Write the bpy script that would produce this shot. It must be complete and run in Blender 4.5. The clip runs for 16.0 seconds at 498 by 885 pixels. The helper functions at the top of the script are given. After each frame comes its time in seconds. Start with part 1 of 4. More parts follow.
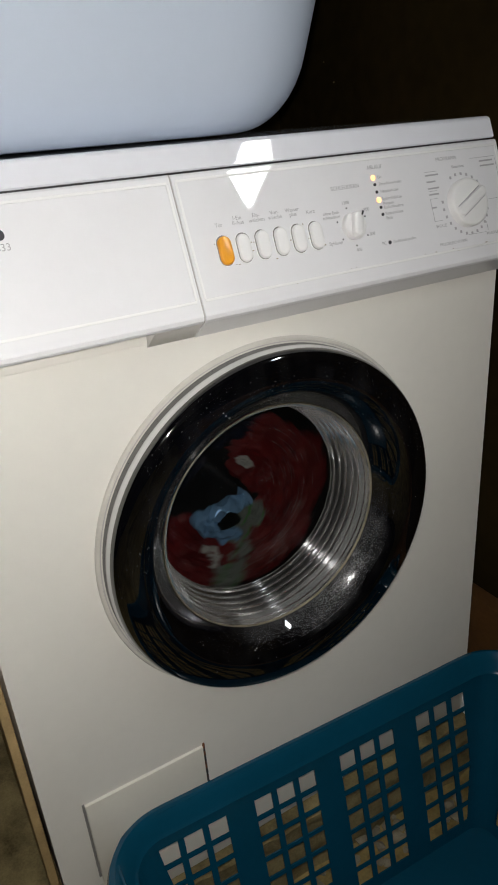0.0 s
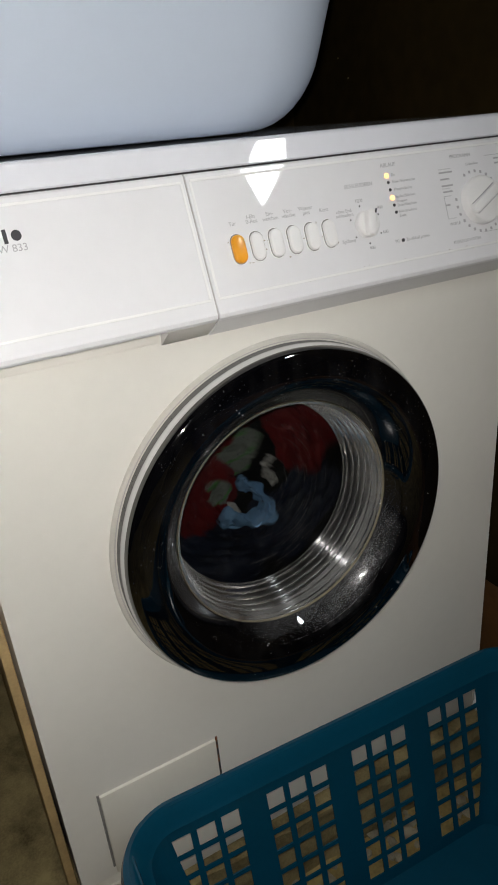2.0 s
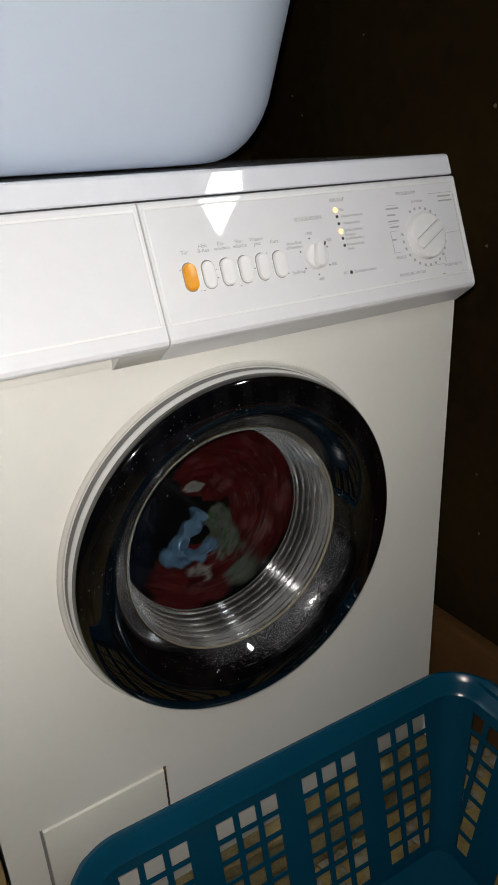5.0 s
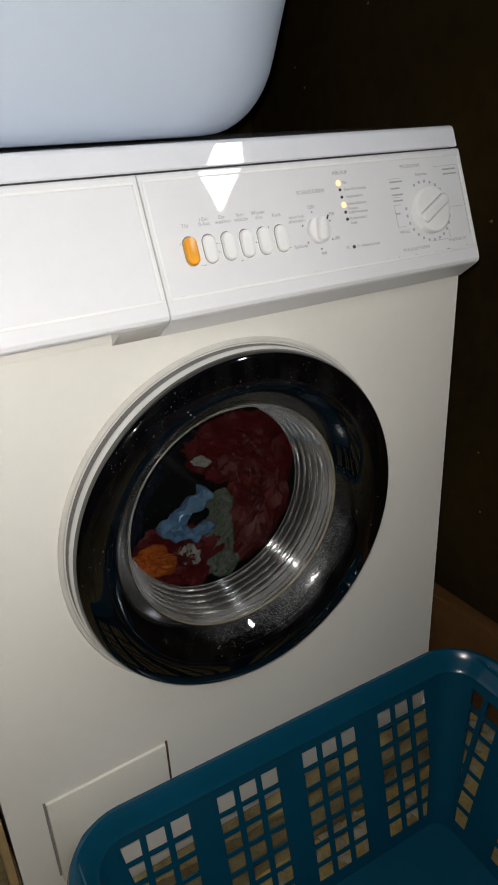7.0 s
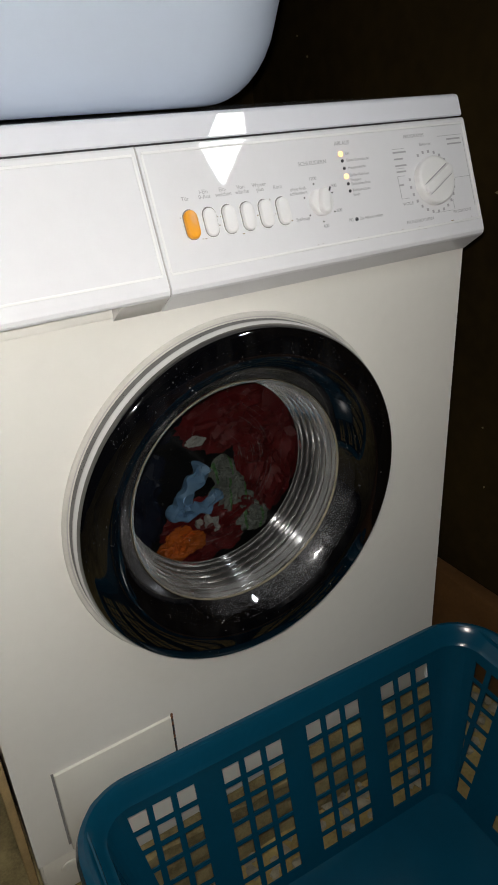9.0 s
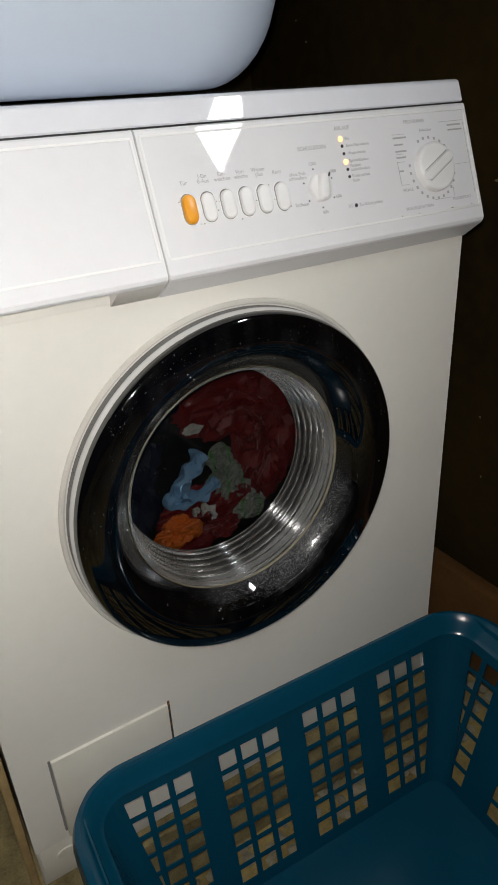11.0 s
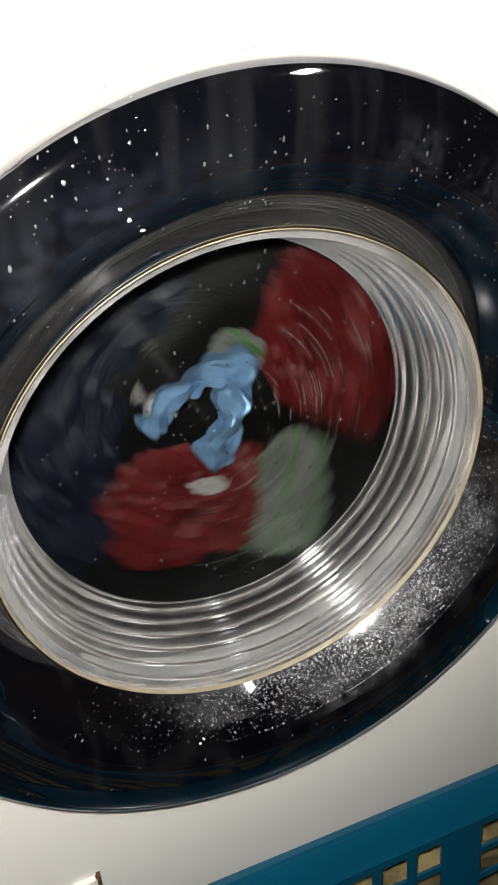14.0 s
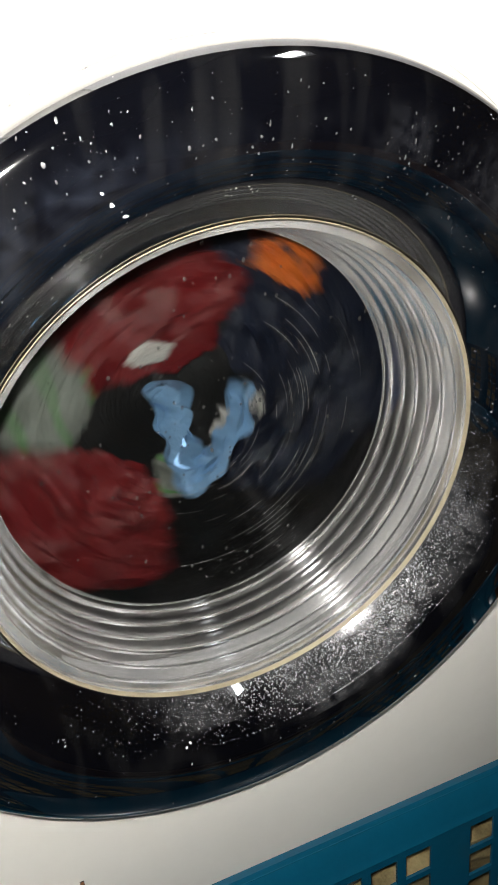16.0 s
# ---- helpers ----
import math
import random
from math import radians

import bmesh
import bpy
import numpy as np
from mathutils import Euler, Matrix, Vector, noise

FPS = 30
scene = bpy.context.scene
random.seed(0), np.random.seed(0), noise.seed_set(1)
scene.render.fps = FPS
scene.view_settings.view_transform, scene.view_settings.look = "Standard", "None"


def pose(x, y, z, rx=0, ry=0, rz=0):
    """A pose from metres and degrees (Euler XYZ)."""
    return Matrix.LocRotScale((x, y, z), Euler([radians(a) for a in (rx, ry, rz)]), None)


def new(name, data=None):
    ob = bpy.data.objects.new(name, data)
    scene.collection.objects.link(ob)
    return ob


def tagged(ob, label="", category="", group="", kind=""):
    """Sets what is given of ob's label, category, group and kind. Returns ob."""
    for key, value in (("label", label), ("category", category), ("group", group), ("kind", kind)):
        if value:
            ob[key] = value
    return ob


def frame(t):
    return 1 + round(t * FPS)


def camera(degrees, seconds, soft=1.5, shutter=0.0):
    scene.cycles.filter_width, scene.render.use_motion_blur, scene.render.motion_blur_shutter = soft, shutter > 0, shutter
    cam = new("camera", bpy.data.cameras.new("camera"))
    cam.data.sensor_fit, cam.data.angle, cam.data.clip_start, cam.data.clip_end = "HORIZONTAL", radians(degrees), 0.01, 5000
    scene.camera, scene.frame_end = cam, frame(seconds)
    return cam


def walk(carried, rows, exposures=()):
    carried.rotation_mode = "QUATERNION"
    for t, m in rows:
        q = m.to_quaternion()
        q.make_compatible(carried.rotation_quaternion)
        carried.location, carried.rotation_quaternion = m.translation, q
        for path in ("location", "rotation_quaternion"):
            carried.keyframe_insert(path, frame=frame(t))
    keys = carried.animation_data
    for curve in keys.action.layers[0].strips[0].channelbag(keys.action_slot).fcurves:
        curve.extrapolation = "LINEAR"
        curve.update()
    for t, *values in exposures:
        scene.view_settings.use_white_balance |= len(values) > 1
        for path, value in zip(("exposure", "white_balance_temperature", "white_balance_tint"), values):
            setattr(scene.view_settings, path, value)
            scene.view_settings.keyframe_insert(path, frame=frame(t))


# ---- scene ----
# ---- camera and its walk ----
cam = camera(39.75, 16.0, soft=1.7, shutter=0.8)
PATH = [
    (0, pose(-0.0186, -0.5352, 0.8604, 65.18, 4.21, -30.15)),
    (0.5, pose(-0.0176, -0.5357, 0.8640, 65.19, 5.03, -30.00)),
    (1, pose(-0.0161, -0.5373, 0.8615, 64.96, 5.23, -29.41)),
    (1.5, pose(-0.0174, -0.5363, 0.8586, 64.60, 4.78, -29.29)),
    (2, pose(-0.0201, -0.5393, 0.8637, 64.90, 4.54, -29.06)),
    (2.2, pose(-0.0161, -0.5399, 0.8613, 65.58, 3.98, -29.72)),
    (2.5, pose(-0.0211, -0.5443, 0.8636, 67.02, 1.22, -33.06)),
    (3, pose(-0.0182, -0.5453, 0.8658, 66.84, 2.15, -32.68)),
    (3.5, pose(-0.0195, -0.5475, 0.8668, 67.17, 2.75, -32.60)),
    (4, pose(-0.0186, -0.5476, 0.8650, 67.18, 2.57, -32.07)),
    (6.5, pose(-0.0166, -0.5478, 0.8638, 65.87, 2.87, -32.28)),
    (7, pose(-0.0162, -0.5455, 0.8606, 65.24, 2.69, -32.00)),
    (7.5, pose(-0.0167, -0.5444, 0.8582, 64.72, 2.32, -31.87)),
    (8, pose(-0.0164, -0.5437, 0.8585, 63.69, 2.52, -31.93)),
    (8.5, pose(-0.0166, -0.5440, 0.8573, 63.53, 2.63, -31.87)),
    (9, pose(-0.0142, -0.5465, 0.8584, 63.38, 3.15, -31.77)),
    (11.5, pose(-0.0154, -0.5440, 0.8542, 62.48, 2.68, -32.14)),
    (12, pose(-0.0129, -0.5351, 0.8501, 61.79, 2.42, -32.54)),
    (12.2, pose(0.0177, -0.4977, 0.8298, 59.99, 2.00, -32.24)),
    (12.4, pose(0.0400, -0.4300, 0.8248, 60.99, 0.81, -30.86)),
    (12.5, pose(0.0650, -0.3983, 0.8090, 62.55, 0.67, -29.23)),
    (12.6, pose(0.0955, -0.3607, 0.8043, 62.71, 0.69, -27.75)),
    (12.8, pose(0.1364, -0.2939, 0.7586, 61.90, -0.21, -28.66)),
    (13, pose(0.1577, -0.2672, 0.7036, 60.80, -1.01, -26.30)),
    (13.2, pose(0.1755, -0.2403, 0.6863, 57.22, 1.88, -24.09)),
    (13.5, pose(0.1820, -0.2406, 0.6823, 57.44, 0.98, -24.98)),
    (14, pose(0.1795, -0.2438, 0.6802, 58.40, 0.66, -23.66)),
    (14.5, pose(0.1770, -0.2415, 0.6761, 58.25, 0.43, -24.51)),
    (15, pose(0.1798, -0.2434, 0.6749, 58.22, 0.33, -25.01)),
    (15.5, pose(0.1790, -0.2407, 0.6734, 59.00, 0.50, -25.45)),
    (16, pose(0.1796, -0.2402, 0.6736, 58.76, 0.22, -25.00)),
]
EXPOSURES = [(0, -0.1), (2.2, -0.1), (2.6, 0.05), (12.0, 0.05), (12.5, -0.1), (13.2, 0.0), (13.5, 0.22), (16, 0.28)]
walk(cam, PATH, EXPOSURES)

# ---- world and lights ----
world = bpy.data.worlds.new("world")
world.use_nodes = True
world.node_tree.nodes["Background"].inputs[0].default_value = (0.01, 0.011, 0.014, 1)
world.node_tree.nodes["Background"].inputs[1].default_value = 0.2
scene.world = world

# ---- materials ----
def mat(name, color, rough=0.5, metal=0.0, vary=0.15, scale=12.0, bump=0.0, bump_scale=200.0, coat=0.0, tint=None, spec=0.5):
    """A surface with two scales of colour variation, uneven gloss and fine relief."""
    m = bpy.data.materials.new(name)
    m.use_nodes = True
    nt = m.node_tree
    b = nt.nodes["Principled BSDF"]
    tc = nt.nodes.new("ShaderNodeTexCoord")
    big = nt.nodes.new("ShaderNodeTexNoise")
    big.inputs["Scale"].default_value, big.inputs["Detail"].default_value = scale, 6
    fine = nt.nodes.new("ShaderNodeTexNoise")
    fine.inputs["Scale"].default_value, fine.inputs["Detail"].default_value = scale * 14, 4
    for n in (big, fine):
        nt.links.new(tc.outputs["Object"], n.inputs["Vector"])
    add = nt.nodes.new("ShaderNodeMath")
    add.operation = "MULTIPLY_ADD"
    nt.links.new(fine.outputs["Fac"], add.inputs[0])
    add.inputs[1].default_value = 0.35
    nt.links.new(big.outputs["Fac"], add.inputs[2])
    ramp = nt.nodes.new("ShaderNodeValToRGB")
    ramp.color_ramp.elements[0].position, ramp.color_ramp.elements[1].position = 0.4, 0.95
    dark = [c * (1 - vary) for c in color]
    light = tint or [min(1, c * (1 + vary * 0.6)) for c in color]
    ramp.color_ramp.elements[0].color = (*dark, 1)
    ramp.color_ramp.elements[1].color = (*light, 1)
    nt.links.new(add.outputs[0], ramp.inputs[0])
    nt.links.new(ramp.outputs[0], b.inputs["Base Color"])
    gloss = nt.nodes.new("ShaderNodeMapRange")
    gloss.inputs["To Min"].default_value, gloss.inputs["To Max"].default_value = max(0.02, rough * 0.8), min(1, rough * 1.2)
    nt.links.new(big.outputs["Fac"], gloss.inputs["Value"])
    nt.links.new(gloss.outputs[0], b.inputs["Roughness"])
    b.inputs["Metallic"].default_value = metal
    b.inputs["Coat Weight"].default_value = coat
    b.inputs["Specular IOR Level"].default_value = spec
    if bump:
        relief = nt.nodes.new("ShaderNodeTexNoise")
        relief.inputs["Scale"].default_value, relief.inputs["Detail"].default_value = bump_scale, 5
        nt.links.new(tc.outputs["Object"], relief.inputs["Vector"])
        bm_ = nt.nodes.new("ShaderNodeBump")
        bm_.inputs["Strength"].default_value, bm_.inputs["Distance"].default_value = bump, 0.002
        nt.links.new(relief.outputs["Fac"], bm_.inputs["Height"])
        nt.links.new(bm_.outputs[0], b.inputs["Normal"])
    return m


def glow(name, color, strength):
    m = bpy.data.materials.new(name)
    m.use_nodes = True
    b = m.node_tree.nodes["Principled BSDF"]
    b.inputs["Base Color"].default_value = (*color, 1)
    b.inputs["Emission Color"].default_value = (*color, 1)
    b.inputs["Emission Strength"].default_value = strength
    return m


def glass(name, haze, tint=(0.96, 0.97, 0.97), rough=0.02, ior=1.5, bands=0.0, brushed=0.0):
    """Clear glass: the view passes through, gloss by Fresnel, a little milky diffuse colour over it."""
    m = bpy.data.materials.new(name)
    m.use_nodes = True
    nt = m.node_tree
    nt.nodes.clear()
    out = nt.nodes.new("ShaderNodeOutputMaterial")
    tr = nt.nodes.new("ShaderNodeBsdfTransparent")
    tr.inputs[0].default_value = (*tint, 1)
    gl = nt.nodes.new("ShaderNodeBsdfAnisotropic")
    gl.inputs["Roughness"].default_value = rough
    if brushed:
        # fine turning marks round the axis draw the gloss out into radial streaks
        gl.inputs["Anisotropy"].default_value = brushed
        round_axis = nt.nodes.new("ShaderNodeTangent")
        round_axis.direction_type, round_axis.axis = "RADIAL", "Y"
        nt.links.new(round_axis.outputs[0], gl.inputs["Tangent"])
    fr = nt.nodes.new("ShaderNodeFresnel")
    fr.inputs[0].default_value = ior
    mix = nt.nodes.new("ShaderNodeMixShader")
    nt.links.new(fr.outputs[0], mix.inputs[0])
    nt.links.new(tr.outputs[0], mix.inputs[1])
    nt.links.new(gl.outputs[0], mix.inputs[2])
    df = nt.nodes.new("ShaderNodeBsdfDiffuse")
    df.inputs[0].default_value = (0.75, 0.74, 0.70, 1)
    tc = nt.nodes.new("ShaderNodeTexCoord")
    no = nt.nodes.new("ShaderNodeTexNoise")
    no.inputs["Scale"].default_value, no.inputs["Detail"].default_value = 45, 8
    nt.links.new(tc.outputs["Object"], no.inputs["Vector"])
    mr = nt.nodes.new("ShaderNodeMapRange")
    mr.inputs["From Min"].default_value, mr.inputs["From Max"].default_value = 0.35, 0.75
    mr.inputs["To Min"].default_value, mr.inputs["To Max"].default_value = haze * 0.5, haze * 1.5
    nt.links.new(no.outputs["Fac"], mr.inputs["Value"])
    amount = mr.outputs[0]
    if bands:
        # lit and dark ridges of the pressed rings, painted as bands of milky colour
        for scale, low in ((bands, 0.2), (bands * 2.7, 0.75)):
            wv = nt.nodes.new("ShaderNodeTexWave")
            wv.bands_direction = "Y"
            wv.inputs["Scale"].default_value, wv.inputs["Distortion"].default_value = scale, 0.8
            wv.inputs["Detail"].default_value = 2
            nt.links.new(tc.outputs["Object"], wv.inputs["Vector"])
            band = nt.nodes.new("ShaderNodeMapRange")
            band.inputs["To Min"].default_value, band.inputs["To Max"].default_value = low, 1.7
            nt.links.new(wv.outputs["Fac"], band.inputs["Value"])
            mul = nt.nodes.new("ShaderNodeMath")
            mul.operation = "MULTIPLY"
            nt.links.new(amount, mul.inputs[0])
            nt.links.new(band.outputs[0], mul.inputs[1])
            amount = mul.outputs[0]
    mix2 = nt.nodes.new("ShaderNodeMixShader")
    nt.links.new(amount, mix2.inputs[0])
    nt.links.new(mix.outputs[0], mix2.inputs[1])
    nt.links.new(df.outputs[0], mix2.inputs[2])
    nt.links.new(mix2.outputs[0], out.inputs[0])
    return m


def spotted_glass(name):
    """Black door glass with dried lime spots and faint smears."""
    m = bpy.data.materials.new(name)
    m.use_nodes = True
    nt = m.node_tree
    b = nt.nodes["Principled BSDF"]
    tc = nt.nodes.new("ShaderNodeTexCoord")
    masks = []
    for scale, size, keep in ((150, 0.12, 0.66), (420, 0.16, 0.68)):
        warp = nt.nodes.new("ShaderNodeTexNoise")
        warp.inputs["Scale"].default_value = scale * 1.5
        nt.links.new(tc.outputs["Object"], warp.inputs["Vector"])
        mixv = nt.nodes.new("ShaderNodeMix")
        mixv.data_type = "VECTOR"
        mixv.inputs["Factor"].default_value = 0.004
        nt.links.new(tc.outputs["Object"], mixv.inputs["A"])
        nt.links.new(warp.outputs["Color"], mixv.inputs["B"])
        vo = nt.nodes.new("ShaderNodeTexVoronoi")
        vo.inputs["Scale"].default_value = scale
        nt.links.new(mixv.outputs["Result"], vo.inputs["Vector"])
        lt = nt.nodes.new("ShaderNodeMath")
        lt.operation = "LESS_THAN"
        nt.links.new(vo.outputs["Distance"], lt.inputs[0])
        lt.inputs[1].default_value = size
        cloud = nt.nodes.new("ShaderNodeTexNoise")
        cloud.inputs["Scale"].default_value, cloud.inputs["Detail"].default_value = scale * 0.16, 3
        nt.links.new(tc.outputs["Object"], cloud.inputs["Vector"])
        gt = nt.nodes.new("ShaderNodeMath")
        gt.operation = "GREATER_THAN"
        gt.inputs[1].default_value = keep
        nt.links.new(cloud.outputs["Fac"], gt.inputs[0])
        mul = nt.nodes.new("ShaderNodeMath")
        mul.operation = "MULTIPLY"
        nt.links.new(lt.outputs[0], mul.inputs[0])
        nt.links.new(gt.outputs[0], mul.inputs[1])
        masks.append(mul)
    top = masks[0]
    for other in masks[1:]:
        mx = nt.nodes.new("ShaderNodeMath")
        mx.operation = "MAXIMUM"
        nt.links.new(top.outputs[0], mx.inputs[0])
        nt.links.new(other.outputs[0], mx.inputs[1])
        top = mx
    mp = nt.nodes.new("ShaderNodeMapping")
    mp.inputs["Scale"].default_value = (70, 70, 9)
    nt.links.new(tc.outputs["Object"], mp.inputs["Vector"])
    smear = nt.nodes.new("ShaderNodeTexNoise")
    smear.inputs["Scale"].default_value, smear.inputs["Detail"].default_value = 1.0, 6
    nt.links.new(mp.outputs[0], smear.inputs["Vector"])
    sm = nt.nodes.new("ShaderNodeMapRange")
    sm.inputs["From Min"].default_value, sm.inputs["From Max"].default_value = 0.5, 0.8
    sm.inputs["To Max"].default_value = 0.012
    b.inputs["IOR"].default_value = 2.05
    nt.links.new(smear.outputs["Fac"], sm.inputs["Value"])
    fac = nt.nodes.new("ShaderNodeMath")
    fac.operation = "MULTIPLY_ADD"
    fac.use_clamp = True
    nt.links.new(top.outputs[0], fac.inputs[0])
    fac.inputs[1].default_value = 0.75
    nt.links.new(sm.outputs[0], fac.inputs[2])
    col = nt.nodes.new("ShaderNodeMix")
    col.data_type = "RGBA"
    nt.links.new(fac.outputs[0], col.inputs["Factor"])
    col.inputs["A"].default_value = (0.0010, 0.0011, 0.0018, 1)
    col.inputs["B"].default_value = (0.5, 0.5, 0.47, 1)
    nt.links.new(col.outputs["Result"], b.inputs["Base Color"])
    ro = nt.nodes.new("ShaderNodeMapRange")
    ro.inputs["To Min"].default_value, ro.inputs["To Max"].default_value = 0.04, 0.6
    nt.links.new(fac.outputs[0], ro.inputs["Value"])
    nt.links.new(ro.outputs[0], b.inputs["Roughness"])
    return m


ENAMEL = mat("cream_enamel", (0.79, 0.768, 0.700), 0.34, vary=0.05, scale=5, bump=0.012, bump_scale=350, coat=0.1)
FLAP = mat("flap_plastic", (0.74, 0.715, 0.63), 0.45, vary=0.06, scale=8)
PANEL = mat("white_plastic", (0.80, 0.80, 0.81), 0.014, vary=0.035, scale=6)
LID = mat("white_lid", (0.79, 0.80, 0.84), 0.014, vary=0.04, scale=6)
BEAD = mat("white_bead", (0.88, 0.88, 0.87), 0.25, vary=0.03)
UNDER = mat("grey_white_plastic", (0.70, 0.69, 0.66), 0.45, vary=0.06)
GROOVE = mat("door_groove_grey", (0.42, 0.41, 0.39), 0.6)
SEAM = mat("seam_shadow_grey", (0.24, 0.235, 0.22), 0.7)
ORANGE = mat("orange_plastic", (0.85, 0.36, 0.02), 0.3, vary=0.08, scale=40)
KNOB = mat("knob_plastic", (0.82, 0.815, 0.80), 0.3, vary=0.04, scale=30)
SLOT = mat("dark_slot", (0.02, 0.02, 0.02), 0.6)
INK = mat("grey_ink", (0.42, 0.42, 0.425), 0.7, vary=0.1)
INK_DARK = mat("dark_ink", (0.035, 0.035, 0.04), 0.6, vary=0.1)
LAMP_ON = glow("indicator_glow", (1.0, 0.44, 0.14), 3.0)
RIM = mat("satin_rim", (0.20, 0.20, 0.195), 0.25, metal=0.25, vary=0.14, scale=30, bump=0.1, bump_scale=260)
LIP = mat("pale_lip", (0.60, 0.60, 0.59), 0.16, metal=0.15, vary=0.08, scale=30)
GASKET = mat("cream_gasket", (0.58, 0.565, 0.51), 0.5, vary=0.1, scale=40)
BLACK = spotted_glass("black_door_glass")
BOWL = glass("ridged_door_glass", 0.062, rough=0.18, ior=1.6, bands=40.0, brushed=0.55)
CLEAR = glass("clear_door_glass", 0.0008, (0.45, 0.46, 0.45), rough=0.17, ior=1.22, brushed=0.74)
RUBBER = mat("grey_rubber", (0.10, 0.10, 0.10), 0.6, vary=0.3, scale=30)
STEEL = mat("drum_steel", (0.22, 0.22, 0.23), 0.35, metal=1.0, vary=0.2, scale=20)
TUB = mat("white_blue_plastic", (0.56, 0.625, 0.72), 0.36, vary=0.03, scale=4, bump=0.02, bump_scale=90)
BLUE = mat("blue_basket_plastic", (0.0026, 0.064, 0.116), 0.21, vary=0.12, scale=9, bump=0.04, bump_scale=300)
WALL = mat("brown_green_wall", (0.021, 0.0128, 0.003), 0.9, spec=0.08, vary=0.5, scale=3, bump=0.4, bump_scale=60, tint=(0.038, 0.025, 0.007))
ROOM_DARK = mat("dark_room_shell", (0.035, 0.031, 0.025), 0.9, vary=0.3, scale=3, bump=0.4, bump_scale=60)
FLOOR = mat("earthy_floor", (0.24, 0.17, 0.050), 0.9, vary=0.45, scale=14, bump=0.7, bump_scale=90, tint=(0.48, 0.37, 0.14))
STONE = mat("concrete_plinth", (0.20, 0.150, 0.058), 0.9, vary=0.5, scale=26, bump=0.9, bump_scale=120, tint=(0.42, 0.34, 0.16))
WOOD = mat("brown_board", (0.155, 0.072, 0.022), 0.6, vary=0.4, scale=9, bump=0.3, bump_scale=70)
TAN = mat("tan_edge", (0.50, 0.36, 0.17), 0.6, vary=0.3, scale=25, bump=0.2)
RUST = mat("rust", (0.20, 0.075, 0.025), 0.9, vary=0.5, scale=200, bump=0.5, bump_scale=900)
DARKGAP = mat("grey_side_steel", (0.16, 0.16, 0.16), 0.6, vary=0.3, scale=10)
RED_PLASTIC = mat("dull_red", (0.25, 0.02, 0.015), 0.5)


def cloth_mat(name, color, stripes=None, vary=0.3):
    m = mat(name, color, 0.5, vary=vary, scale=30, bump=0.6, bump_scale=500)
    b = m.node_tree.nodes["Principled BSDF"]
    # soaked: a thin film of water over the weave
    b.inputs["Coat Weight"].default_value = 0.8
    b.inputs["Coat Roughness"].default_value = 0.09
    m.node_tree.links.new(b.inputs["Normal"].links[0].from_socket, b.inputs["Coat Normal"])
    if stripes:
        nt = m.node_tree
        tc = nt.nodes.new("ShaderNodeTexCoord")
        wv = nt.nodes.new("ShaderNodeTexWave")
        wv.inputs["Scale"].default_value, wv.inputs["Distortion"].default_value = 14, 3.0
        nt.links.new(tc.outputs["Object"], wv.inputs["Vector"])
        gt = nt.nodes.new("ShaderNodeMath")
        gt.operation = "GREATER_THAN"
        gt.inputs[1].default_value = 0.94
        nt.links.new(wv.outputs["Fac"], gt.inputs[0])
        mx = nt.nodes.new("ShaderNodeMix")
        mx.data_type = "RGBA"
        old = b.inputs["Base Color"].links[0].from_socket
        nt.links.new(gt.outputs[0], mx.inputs["Factor"])
        nt.links.new(old, mx.inputs["A"])
        mx.inputs["B"].default_value = (*stripes, 1)
        nt.links.new(mx.outputs["Result"], b.inputs["Base Color"])
    return m


C_BLUE = cloth_mat("light_blue_cotton", (0.22, 0.42, 0.68), vary=0.2)
C_GREY = cloth_mat("grey_green_cotton", (0.24, 0.26, 0.23), (0.12, 0.28, 0.10))
C_RED = cloth_mat("dark_red_cotton", (0.1920, 0.0072, 0.0096), vary=0.4)
C_ORANGE = cloth_mat("orange_cotton", (0.75, 0.16, 0.012))
C_WHITE = cloth_mat("white_cotton", (0.62, 0.60, 0.57), vary=0.15)
C_NAVY = cloth_mat("navy_cotton", (0.008, 0.013, 0.034), vary=0.5)
C_BLACK = cloth_mat("black_fill", (0.003, 0.003, 0.0035), vary=0.5)


# ---- building helpers ----
def part(name, bm, material, parent=None, label="", smooth=True, m=None):
    me = bpy.data.meshes.new(name)
    bm.normal_update()
    bm.to_mesh(me)
    bm.free()
    me.materials.append(material)
    if smooth:
        me.shade_smooth()
        me.set_sharp_from_angle(angle=radians(38))
    ob = new(name, me)
    if m is not None:
        ob.matrix_basis = m
    if parent:
        ob.parent = parent
    if label:
        ob["label"] = label
    return ob


def thing(name, label, category, m=None, group="", kind=""):
    ob = new(name)
    ob.empty_display_size = 0.05
    if m is not None:
        ob.matrix_basis = m
    return tagged(ob, label, category, group, kind)


def box(x0, x1, y0, y1, z0, z1, bevel=0.0, seg=2):
    bm = bmesh.new()
    bmesh.ops.create_cube(bm, size=1, matrix=Matrix.Translation(((x0 + x1) / 2, (y0 + y1) / 2, (z0 + z1) / 2)) @ Matrix.Diagonal((x1 - x0, y1 - y0, z1 - z0, 1)))
    if bevel:
        bmesh.ops.bevel(bm, geom=bm.edges[:], offset=bevel, segments=seg, affect="EDGES", profile=0.5)
    return bm


